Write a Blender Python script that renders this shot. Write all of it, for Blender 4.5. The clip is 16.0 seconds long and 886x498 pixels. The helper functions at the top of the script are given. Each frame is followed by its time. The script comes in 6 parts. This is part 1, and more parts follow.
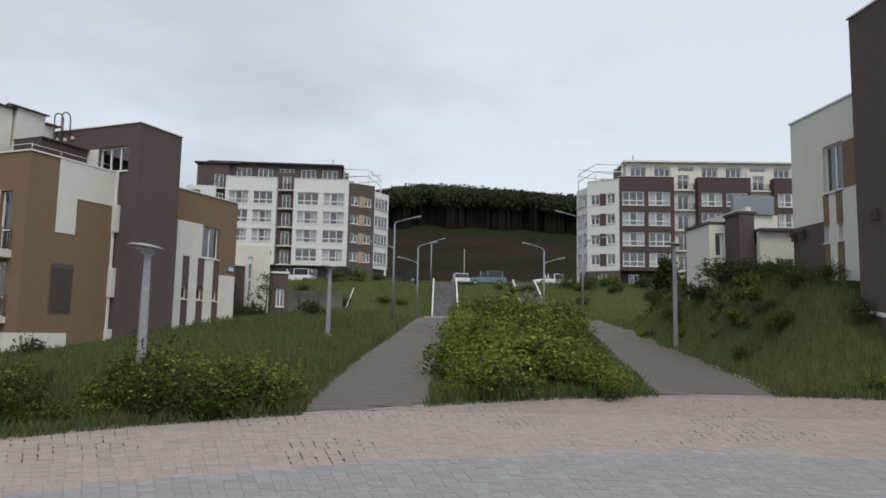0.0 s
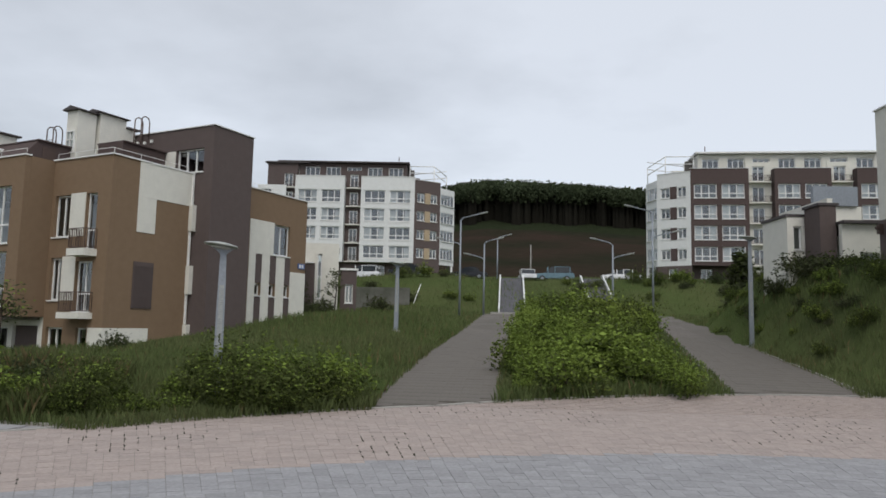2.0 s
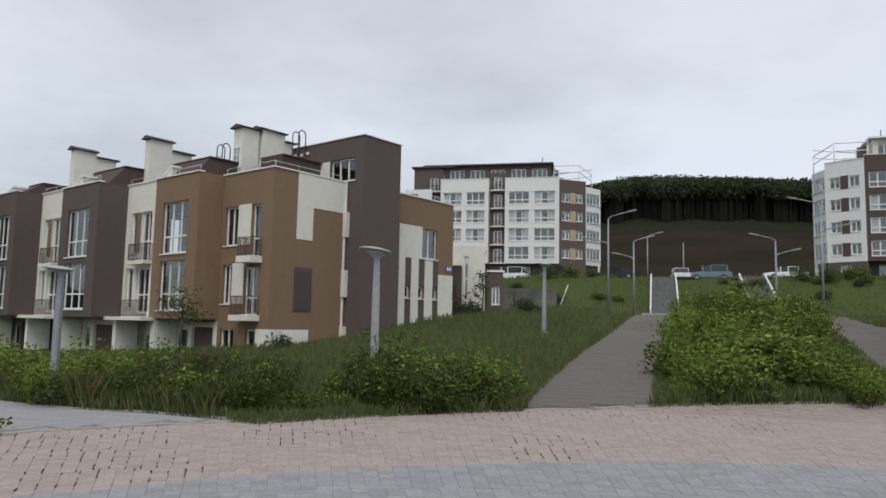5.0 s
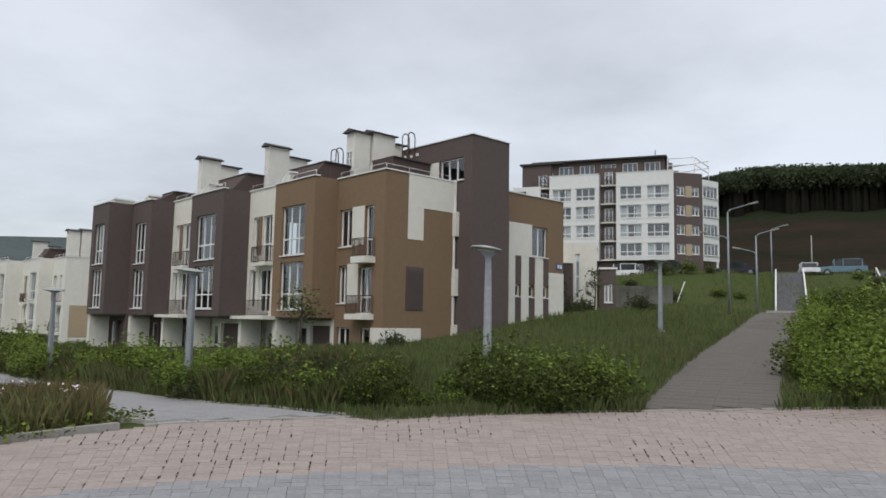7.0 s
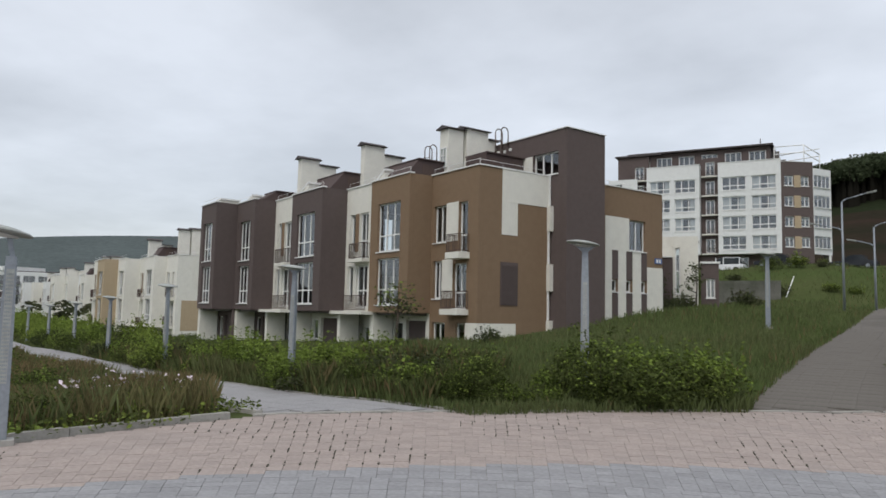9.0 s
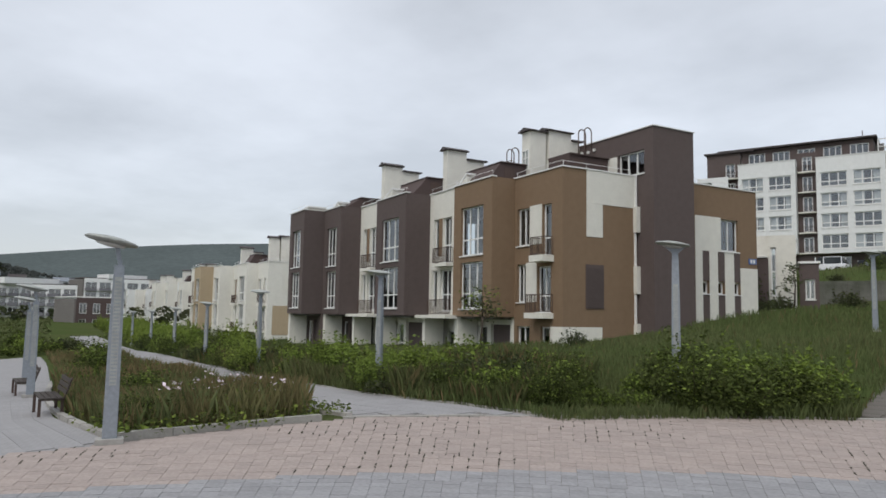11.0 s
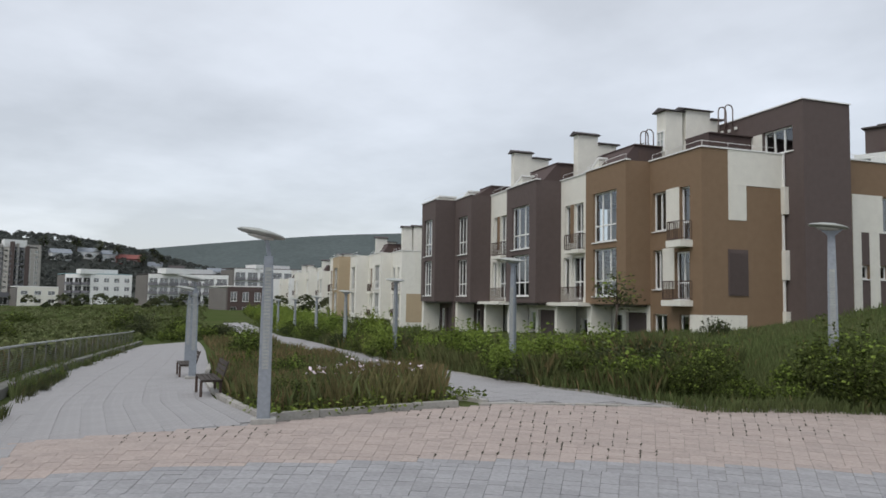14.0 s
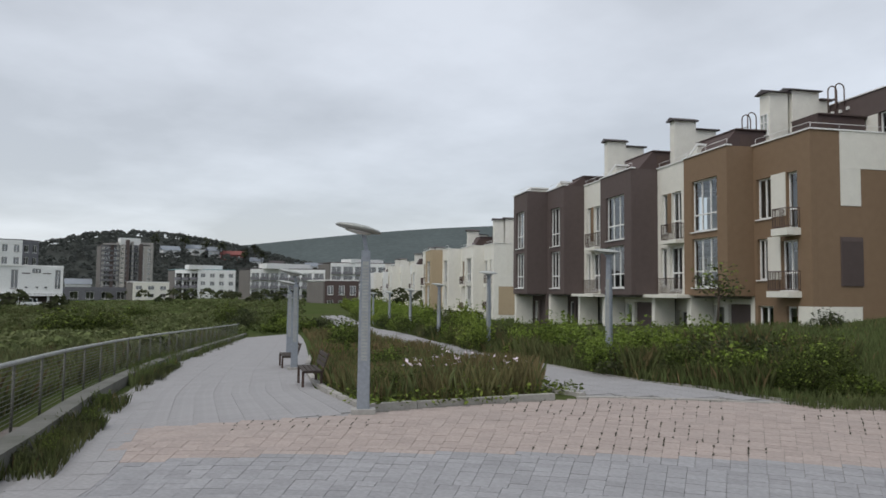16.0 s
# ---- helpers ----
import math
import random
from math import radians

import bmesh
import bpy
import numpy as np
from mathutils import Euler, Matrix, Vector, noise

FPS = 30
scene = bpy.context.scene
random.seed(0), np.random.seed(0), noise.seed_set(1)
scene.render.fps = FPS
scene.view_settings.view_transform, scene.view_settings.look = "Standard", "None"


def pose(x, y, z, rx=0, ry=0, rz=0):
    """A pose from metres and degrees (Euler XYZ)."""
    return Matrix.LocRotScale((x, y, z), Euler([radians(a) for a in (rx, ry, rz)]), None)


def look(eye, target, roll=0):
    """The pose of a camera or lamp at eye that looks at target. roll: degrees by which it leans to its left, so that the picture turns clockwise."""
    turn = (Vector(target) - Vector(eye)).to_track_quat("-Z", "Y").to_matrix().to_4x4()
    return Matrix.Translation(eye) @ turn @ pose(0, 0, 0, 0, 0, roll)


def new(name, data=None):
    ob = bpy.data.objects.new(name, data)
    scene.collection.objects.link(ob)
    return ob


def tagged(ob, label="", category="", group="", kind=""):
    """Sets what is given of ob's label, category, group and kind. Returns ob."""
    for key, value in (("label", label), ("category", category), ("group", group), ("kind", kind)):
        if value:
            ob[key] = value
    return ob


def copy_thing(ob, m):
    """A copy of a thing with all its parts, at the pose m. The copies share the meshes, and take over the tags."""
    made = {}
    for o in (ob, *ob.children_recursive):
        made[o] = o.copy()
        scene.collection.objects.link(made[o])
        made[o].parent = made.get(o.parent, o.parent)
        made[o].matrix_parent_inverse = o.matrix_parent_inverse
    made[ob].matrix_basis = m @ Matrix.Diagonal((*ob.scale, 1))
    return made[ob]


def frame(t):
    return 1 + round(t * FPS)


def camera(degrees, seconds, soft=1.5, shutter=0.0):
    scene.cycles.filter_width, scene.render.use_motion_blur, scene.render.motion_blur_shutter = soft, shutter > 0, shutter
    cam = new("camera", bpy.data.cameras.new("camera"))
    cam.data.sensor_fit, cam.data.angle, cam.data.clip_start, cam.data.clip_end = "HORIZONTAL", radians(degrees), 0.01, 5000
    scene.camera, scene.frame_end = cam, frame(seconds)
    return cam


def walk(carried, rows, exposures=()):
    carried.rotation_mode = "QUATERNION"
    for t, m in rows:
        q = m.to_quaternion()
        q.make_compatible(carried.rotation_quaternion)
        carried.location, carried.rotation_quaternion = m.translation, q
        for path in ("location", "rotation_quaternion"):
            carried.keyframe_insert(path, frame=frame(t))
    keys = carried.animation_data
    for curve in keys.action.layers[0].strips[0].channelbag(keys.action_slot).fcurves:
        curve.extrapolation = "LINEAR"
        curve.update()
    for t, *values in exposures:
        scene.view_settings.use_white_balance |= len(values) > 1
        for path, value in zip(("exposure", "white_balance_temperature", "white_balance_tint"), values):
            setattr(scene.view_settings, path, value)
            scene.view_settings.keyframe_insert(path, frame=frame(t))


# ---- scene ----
cam = camera(62.74, 16.0, soft=1.65)
# seconds, x, y, z, tilt, lean, turn
PATH = [
    (0.0, 0.002, -0.000, 2.100, 96.49, -1.09, -0.31),
    (0.5, -0.006, -0.000, 2.100, 96.49, -1.23, 0.81),
    (1.0, -0.017, -0.000, 2.100, 96.31, -1.25, 2.31),
    (1.5, -0.025, -0.001, 2.100, 96.20, -1.33, 3.53),
    (2.0, -0.035, -0.002, 2.100, 96.08, -1.20, 4.90),
    (2.5, -0.047, -0.003, 2.100, 95.97, -1.10, 6.57),
    (3.0, -0.063, -0.005, 2.100, 95.93, -1.06, 8.73),
    (3.5, -0.078, -0.007, 2.100, 95.65, -1.16, 10.82),
    (4.0, -0.089, -0.010, 2.100, 95.67, -1.27, 12.44),
    (6.5, -0.162, -0.033, 2.100, 95.92, -0.97, 23.01),
    (7.0, -0.175, -0.039, 2.100, 95.67, -1.09, 24.95),
    (7.5, -0.186, -0.044, 2.100, 95.62, -1.14, 26.67),
    (8.0, -0.197, -0.050, 2.100, 95.58, -1.19, 28.34),
    (8.5, -0.208, -0.056, 2.100, 95.26, -1.25, 30.13),
    (9.0, -0.221, -0.064, 2.100, 95.16, -1.29, 32.30),
    (11.5, -0.268, -0.098, 2.100, 95.26, -1.01, 40.33),
    (12.0, -0.277, -0.106, 2.100, 95.11, -0.99, 41.99),
    (12.5, -0.287, -0.116, 2.100, 94.96, -0.77, 43.95),
    (13.0, -0.297, -0.125, 2.100, 94.65, -0.67, 45.78),
    (13.5, -0.304, -0.133, 2.100, 94.29, -0.85, 47.29),
    (14.0, -0.313, -0.143, 2.100, 94.18, -0.98, 49.09),
    (14.5, -0.321, -0.152, 2.100, 93.84, -1.26, 50.73),
    (15.0, -0.330, -0.163, 2.100, 93.89, -0.95, 52.74),
    (15.5, -0.338, -0.176, 2.100, 93.90, -0.64, 54.83),
    (16.0, -0.345, -0.184, 2.100, 93.50, -0.67, 56.32),
]
walk(cam, [(t, pose(*row)) for t, *row in PATH], [(0, -0.10), (4, -0.08), (7, -0.04), (9, -0.02), (12.5, 0.02), (14.5, 0.0), (16, -0.10)])

# ---- light ----
SUN_ELEVATION, SUN_TURN = radians(52), radians(168)
world = bpy.data.worlds.new("overcast_sky")
scene.world = world
world.use_nodes = True
wn, wl = world.node_tree.nodes, world.node_tree.links
wn.clear()


def wnode(kind, **values):
    n = wn.new(kind)
    for k, v in values.items():
        n.inputs[k].default_value = v
    return n


sky = wn.new("ShaderNodeTexSky")
sky.sky_type, sky.sun_disc = "NISHITA", False
sky.sun_elevation, sky.sun_rotation = SUN_ELEVATION, SUN_TURN
coords = wn.new("ShaderNodeTexCoord")
# cloud deck: the view direction cast on a level sheet overhead
split = wn.new("ShaderNodeSeparateXYZ")
wl.new(coords.outputs["Generated"], split.inputs[0])
up = wn.new("ShaderNodeMath")
up.operation = "MAXIMUM"
up.inputs[1].default_value = 0.0
wl.new(split.outputs["Z"], up.inputs[0])
lift = wn.new("ShaderNodeMath")
lift.operation = "ADD"
lift.inputs[1].default_value = 0.16
wl.new(up.outputs[0], lift.inputs[0])
deck = wn.new("ShaderNodeCombineXYZ")
for axis in ("X", "Y"):
    ratio = wn.new("ShaderNodeMath")
    ratio.operation = "DIVIDE"
    wl.new(split.outputs[axis], ratio.inputs[0])
    wl.new(lift.outputs[0], ratio.inputs[1])
    wl.new(ratio.outputs[0], deck.inputs[axis])
big = wnode("ShaderNodeTexNoise", Scale=0.55, Detail=6.0, Roughness=0.5)
small = wnode("ShaderNodeTexNoise", Scale=1.7, Detail=5.0, Roughness=0.55)
wl.new(deck.outputs[0], big.inputs["Vector"])
wl.new(deck.outputs[0], small.inputs["Vector"])
blend = wn.new("ShaderNodeMix")
blend.inputs[0].default_value = 0.22
wl.new(big.outputs["Fac"], blend.inputs[2])
wl.new(small.outputs["Fac"], blend.inputs[3])
# thicker cloud over the valley side
thick = wn.new("ShaderNodeMath")
thick.operation = "MULTIPLY_ADD"
thick.inputs[1].default_value = 0.13
wl.new(split.outputs["X"], thick.inputs[0])
wl.new(blend.outputs[0], thick.inputs[2])
ramp = wn.new("ShaderNodeValToRGB")
ramp.color_ramp.elements[0].position, ramp.color_ramp.elements[0].color = 0.36, (0.51, 0.53, 0.56, 1)
ramp.color_ramp.elements[1].position, ramp.color_ramp.elements[1].color = 0.53, (0.71, 0.74, 0.79, 1)
wl.new(thick.outputs[0], ramp.inputs[0])
haze = wn.new("ShaderNodeBackground")
haze.inputs["Strength"].default_value = 1.0
wl.new(ramp.outputs[0], haze.inputs["Color"])
clear = wn.new("ShaderNodeBackground")
clear.inputs["Strength"].default_value = 0.03
wl.new(sky.outputs[0], clear.inputs["Color"])
both = wn.new("ShaderNodeAddShader")
wl.new(haze.outputs[0], both.inputs[0])
wl.new(clear.outputs[0], both.inputs[1])
wout = wn.new("ShaderNodeOutputWorld")
wl.new(both.outputs[0], wout.inputs["Surface"])

sun = new("sun", bpy.data.lights.new("sun", "SUN"))
sun.data.energy, sun.data.angle, sun.data.color = 1.55, radians(40), (1.0, 0.95, 0.88)
sun.matrix_world = look((0, 0, 60), (0 - 60 * math.sin(SUN_TURN) / math.tan(SUN_ELEVATION), 0 - 60 * math.cos(SUN_TURN) / math.tan(SUN_ELEVATION), 0))

# ---- materials ----


def surface(name, colour, second=None, grain=8.0, rough=0.85, metal=0.0, bump=0.15, stain=0.5, island=0.0, thing=0.0, spec=0.3):
    """A worn surface: two colours mixed by coarse stains and fine grain, with slight relief."""
    m = bpy.data.materials.new(name)
    m.use_nodes = True
    n, l = m.node_tree.nodes, m.node_tree.links
    b = n["Principled BSDF"]
    b.inputs["Roughness"].default_value, b.inputs["Metallic"].default_value = rough, metal
    b.inputs["Specular IOR Level"].default_value = spec
    second = second or tuple(c * 0.78 for c in colour)
    at = n.new("ShaderNodeTexCoord")
    coarse, fine = n.new("ShaderNodeTexNoise"), n.new("ShaderNodeTexNoise")
    coarse.inputs["Scale"].default_value, coarse.inputs["Detail"].default_value = grain * 0.07, 6
    fine.inputs["Scale"].default_value, fine.inputs["Detail"].default_value = grain, 5
    for t in (coarse, fine):
        l.new(at.outputs["Object"], t.inputs["Vector"])
    s = n.new("ShaderNodeMapRange")
    s.inputs[1].default_value, s.inputs[2].default_value = 0.35, 0.70
    l.new(coarse.outputs["Fac"], s.inputs[0])
    mix = n.new("ShaderNodeMix")
    mix.data_type = "RGBA"
    mix.inputs[6].default_value, mix.inputs[7].default_value = (*colour, 1), (*second, 1)
    k = n.new("ShaderNodeMath")
    k.operation = "MULTIPLY"
    k.inputs[1].default_value = stain
    l.new(s.outputs[0], k.inputs[0])
    l.new(k.outputs[0], mix.inputs[0])
    hsv = n.new("ShaderNodeHueSaturation")
    l.new(mix.outputs[2], hsv.inputs["Color"])
    val = n.new("ShaderNodeMapRange")
    val.inputs[1].default_value, val.inputs[2].default_value, val.inputs[3].default_value, val.inputs[4].default_value = 0.3, 0.7, 0.88, 1.12
    l.new(fine.outputs["Fac"], val.inputs[0])
    last = val.outputs[0]
    for amount, kind, socket in ((island, "ShaderNodeNewGeometry", "Random Per Island"), (thing, "ShaderNodeObjectInfo", "Random")):
        if amount:
            src, spread, mul = n.new(kind), n.new("ShaderNodeMapRange"), n.new("ShaderNodeMath")
            spread.inputs[3].default_value, spread.inputs[4].default_value = 1 - amount, 1 + amount
            mul.operation = "MULTIPLY"
            l.new(src.outputs[socket], spread.inputs[0])
            l.new(spread.outputs[0], mul.inputs[0])
            l.new(last, mul.inputs[1])
            last = mul.outputs[0]
    l.new(last, hsv.inputs["Value"])
    l.new(hsv.outputs[0], b.inputs["Base Color"])
    if bump:
        bp = n.new("ShaderNodeBump")
        bp.inputs["Strength"].default_value, bp.inputs["Distance"].default_value = bump, 0.02
        l.new(fine.outputs["Fac"], bp.inputs["Height"])
        l.new(bp.outputs[0], b.inputs["Normal"])
    return m


def foliage(name, low, high, island=0.35):
    """Leaves and blades: colour varies from leaf to leaf, a little light passes through."""
    m = surface(name, low, high, grain=3.0, rough=0.75, bump=0.0, stain=1.0, island=island, spec=0.06, thing=0.22)
    n, l = m.node_tree.nodes, m.node_tree.links
    b = n["Principled BSDF"]
    tr, mx = n.new("ShaderNodeBsdfTranslucent"), n.new("ShaderNodeMixShader")
    mx.inputs[0].default_value = 0.22
    l.new(b.inputs["Base Color"].links[0].from_socket, tr.inputs["Color"])
    l.new(b.outputs[0], mx.inputs[1])
    l.new(tr.outputs[0], mx.inputs[2])
    l.new(mx.outputs[0], n["Material Output"].inputs["Surface"])
    return m


def glass(name, tint):
    m = bpy.data.materials.new(name)
    m.use_nodes = True
    n, l = m.node_tree.nodes, m.node_tree.links
    n.remove(n["Principled BSDF"])
    clearp, gloss, mx, fr = (n.new(k) for k in ("ShaderNodeBsdfTransparent", "ShaderNodeBsdfGlossy", "ShaderNodeMixShader", "ShaderNodeFresnel"))
    clearp.inputs["Color"].default_value = (*tint, 1)
    gloss.inputs["Roughness"].default_value = 0.03
    gloss.inputs["Color"].default_value = (0.9, 0.95, 1, 1)
    fr.inputs["IOR"].default_value = 2.2
    l.new(fr.outputs[0], mx.inputs[0])
    l.new(clearp.outputs[0], mx.inputs[1])
    l.new(gloss.outputs[0], mx.inputs[2])
    l.new(mx.outputs[0], n["Material Output"].inputs["Surface"])
    return m


M_CREAM = surface("cream_render", (0.70, 0.685, 0.62), (0.60, 0.585, 0.53), grain=30, stain=0.5)
M_PALE = surface("pale_render", (0.72, 0.705, 0.645), (0.62, 0.605, 0.55), grain=30, stain=0.5)
M_WHITE_WALL = surface("white_render", (0.71, 0.72, 0.71), (0.60, 0.61, 0.60), grain=30, stain=0.5)
M_BROWN = surface("tan_brown_render", (0.214, 0.146, 0.092), (0.190, 0.128, 0.080), grain=40, stain=0.6)
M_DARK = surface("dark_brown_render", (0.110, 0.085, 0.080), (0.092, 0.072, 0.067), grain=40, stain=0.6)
M_MAROON = surface("maroon_brown_render", (0.086, 0.062, 0.058), (0.072, 0.052, 0.050), grain=40, stain=0.5)
M_TAN = surface("tan_render", (0.42, 0.335, 0.225), (0.37, 0.29, 0.19), grain=40, stain=0.5)
M_FRAME = surface("white_plastic", (0.78, 0.78, 0.76), grain=20, rough=0.4, bump=0.02, stain=0.3)
M_GLASS = glass("window_glass", (0.75, 0.80, 0.82))
M_DIM = surface("dim_interior", (0.16, 0.15, 0.14), grain=4)
M_CURTAIN = surface("added_pale_curtain", (0.62, 0.63, 0.62), grain=6)
M_ROOF = surface("dark_roof_sheet", (0.07, 0.06, 0.06), grain=12, rough=0.6)
M_GALV = surface("galvanised_steel", (0.27, 0.295, 0.325), (0.23, 0.25, 0.28), grain=14, rough=0.5, metal=0.35, stain=0.5)
M_RAIL = surface("dark_iron", (0.10, 0.07, 0.06), grain=20, rough=0.6, metal=0.3)
M_CONCRETE = surface("weathered_concrete", (0.36, 0.35, 0.33), (0.24, 0.23, 0.21), grain=10, bump=0.3)
M_KERB = surface("kerb_stone", (0.34, 0.325, 0.30), (0.21, 0.21, 0.185), grain=14, bump=0.3, thing=0.12)
M_PINK = surface("pink_pavers", (0.350, 0.292, 0.263), (0.30, 0.258, 0.236), grain=16, bump=0.25, island=0.08, thing=0.10)
M_GREY = surface("grey_pavers", (0.282, 0.280, 0.288), (0.235, 0.235, 0.242), grain=16, bump=0.25, island=0.10, thing=0.10)
M_PROM = surface("promenade_pavers", (0.290, 0.284, 0.286), (0.25, 0.246, 0.248), grain=16, bump=0.2, island=0.03, thing=0.03)
M_JOINT = surface("mossy_joint_sand", (0.235, 0.205, 0.19), (0.12, 0.108, 0.092), grain=9, bump=0.3, stain=1.0)
M_PATH = surface("worn_path_paving", (0.142, 0.126, 0.112), (0.098, 0.090, 0.074), grain=5, bump=0.4, stain=1.0, island=0.03, thing=0.03)
M_PATHJOINT = surface("path_joint_dirt", (0.126, 0.112, 0.098), (0.088, 0.082, 0.066), grain=6)
M_PROMJOINT = surface("grey_joint_sand", (0.262, 0.256, 0.256), (0.22, 0.216, 0.212), grain=6)
M_GRASSLAND = surface("meadow_ground", (0.058, 0.080, 0.028), (0.074, 0.084, 0.036), grain=2.5, bump=0.5, stain=0.9, spec=0.0, rough=1.0)
M_SOIL = surface("bare_slope_soil", (0.037, 0.027, 0.021), (0.021, 0.023, 0.015), grain=0.35, bump=0.5, stain=1.0, spec=0.0, rough=1.0)
# floor and trunks coloured near black for the shade under the trees
M_FLOORWOOD = surface("shaded_forest_floor", (0.022, 0.028, 0.015), grain=0.3, bump=0.3, spec=0.0, rough=1.0)
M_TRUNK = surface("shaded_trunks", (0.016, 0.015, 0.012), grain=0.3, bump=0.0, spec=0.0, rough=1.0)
# aerial haze put into the colours: far and ridge ground paled and greyed
M_HAZEFLOOR = surface("hazed_hill_ground", (0.096, 0.114, 0.114), (0.082, 0.098, 0.098), grain=0.16, bump=0, stain=0.9, spec=0.0, rough=1.0)
M_HAZERIDGE = surface("hazed_ridge_ground", (0.062, 0.066, 0.062), (0.050, 0.056, 0.050), grain=0.3, bump=0, stain=0.9, spec=0.0, rough=1.0)
M_ASPHALT = surface("parking_asphalt", (0.06, 0.06, 0.06), grain=6)
M_BLADE = foliage("grass_blades", (0.084, 0.116, 0.040), (0.112, 0.126, 0.056))
M_SEED = foliage("seeding_grass", (0.165, 0.112, 0.062), (0.120, 0.118, 0.052))
M_MEADOW = foliage("valley_grass", (0.125, 0.152, 0.062), (0.150, 0.160, 0.080))
M_HEDGE = foliage("rank_weeds", (0.070, 0.090, 0.032), (0.104, 0.112, 0.048))
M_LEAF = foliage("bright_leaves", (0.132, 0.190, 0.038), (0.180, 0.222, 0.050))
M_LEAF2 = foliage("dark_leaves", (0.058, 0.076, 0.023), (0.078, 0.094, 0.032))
M_LEAF3 = foliage("dull_leaves", (0.060, 0.074, 0.036), (0.086, 0.088, 0.050))
M_FOREST = foliage("forest_canopy", (0.044, 0.058, 0.030), (0.054, 0.068, 0.036), island=0.08)
# ridge foliage lightened and greyed for the haze of distance
M_HAZEWOOD = foliage("hazed_woods", (0.080, 0.086, 0.080), (0.086, 0.094, 0.086), island=0.04)
M_MOSS = surface("joint_moss", (0.068, 0.064, 0.048), (0.095, 0.085, 0.066), grain=20, bump=0)
M_BARK = surface("bark", (0.055, 0.042, 0.032), grain=12, bump=0.4)
M_BLOSSOM = surface("pale_blossom", (0.70, 0.60, 0.66), grain=9, bump=0)
M_BENCH = surface("weathered_bench_wood", (0.045, 0.036, 0.031), (0.08, 0.07, 0.06), grain=14, bump=0.2)
M_TYRE = surface("tyre_rubber", (0.02, 0.02, 0.02), grain=30)
M_CARWHITE = surface("white_car_paint", (0.72, 0.73, 0.74), grain=3, rough=0.25, bump=0, stain=0.1, spec=0.5)
M_CARDARK = surface("dark_car_paint", (0.02, 0.022, 0.028), grain=3, rough=0.25, bump=0, stain=0.1, spec=0.5)
M_CARBLUE = surface("blue_car_paint", (0.12, 0.20, 0.24), grain=3, rough=0.25, bump=0, stain=0.1, spec=0.5)
M_CARGLASS = surface("dark_car_glass", (0.02, 0.025, 0.03), grain=3, rough=0.08, bump=0, stain=0.1, spec=0.6)
M_LAMPHEAD = surface("lamp_head_metal", (0.36, 0.37, 0.36), (0.30, 0.32, 0.28), grain=9, rough=0.45, metal=0.2)
M_DIFFUSER = surface("lamp_diffuser", (0.62, 0.63, 0.60), grain=9, rough=0.5, bump=0)
M_SIGN = surface("blue_sign", (0.07, 0.13, 0.32), grain=20, rough=0.4, bump=0)
M_WORN = surface("dull_railing_paint", (0.36, 0.37, 0.36), (0.22, 0.23, 0.20), grain=8, rough=0.6)
M_WALLOLD = surface("old_wall_concrete", (0.17, 0.165, 0.15), (0.075, 0.08, 0.06), grain=7, bump=0.4, stain=1.0)
M_WIRE = surface("dark_wire", (0.10, 0.10, 0.085), grain=8, rough=0.6)
M_SLAB = surface("grey_tower_concrete", (0.17, 0.17, 0.185), (0.12, 0.12, 0.13), grain=1.5)
M_RED = surface("red_roof", (0.24, 0.09, 0.08), grain=2)
M_TEAL = surface("teal_metal_roof", (0.22, 0.34, 0.36), grain=3)

# ---- small builders ----


def mesh_of(bm, name, mat):
    me = bpy.data.meshes.new(name)
    bm.to_mesh(me)
    bm.free()
    for m in mat if isinstance(mat, (list, tuple)) else (mat,):
        me.materials.append(m)
    return me


def part(name, bm, material, parent, label="", at=None, kind=""):
    """Links a bmesh (or a mesh) as one part under a thing or under a part."""
    me = bm if isinstance(bm, bpy.types.Mesh) else mesh_of(bm, name, material)
    ob = new(name, me)
    ob.parent = parent
    if at is not None:
        ob.matrix_basis = at
    return tagged(ob, label=label, kind=kind)


def thing(name, m, label, category, group="", kind=""):
    return tagged(place(new(name), m), label, category, group, kind)


def place(ob, m):
    ob.matrix_basis = m
    return ob


def quad(bm, *p):
    return bm.faces.new([bm.verts.new(q) for q in p])


def box(bm, x0, x1, y0, y1, z0, z1):
    v = [bm.verts.new((x, y, z)) for x in (x0, x1) for y in (y0, y1) for z in (z0, z1)]
    for f in ((0, 1, 3, 2), (4, 6, 7, 5), (0, 4, 5, 1), (2, 3, 7, 6), (0, 2, 6, 4), (1, 5, 7, 3)):
        bm.faces.new([v[i] for i in f])
    return bm


def boxes(*dims):
    bm = bmesh.new()
    for d in dims:
        box(bm, *d)
    return bm


def rod(bm, a, b, r, n=8, r2=None):
    """A round bar from a to b."""
    a, b = Vector(a), Vector(b)
    r2 = r if r2 is None else r2
    q = (b - a).to_track_quat("Z", "Y").to_matrix()
    lo, hi = [], []
    for i in range(n):
        w = 2 * math.pi * i / n
        d = q @ Vector((math.cos(w), math.sin(w), 0))
        lo.append(bm.verts.new(a + d * r))
        hi.append(bm.verts.new(b + d * r2))
    for i in range(n):
        f = bm.faces.new((lo[i], lo[(i + 1) % n], hi[(i + 1) % n], hi[i]))
        f.smooth = n > 5
    bm.faces.new(lo[::-1])
    bm.faces.new(hi)
    return bm


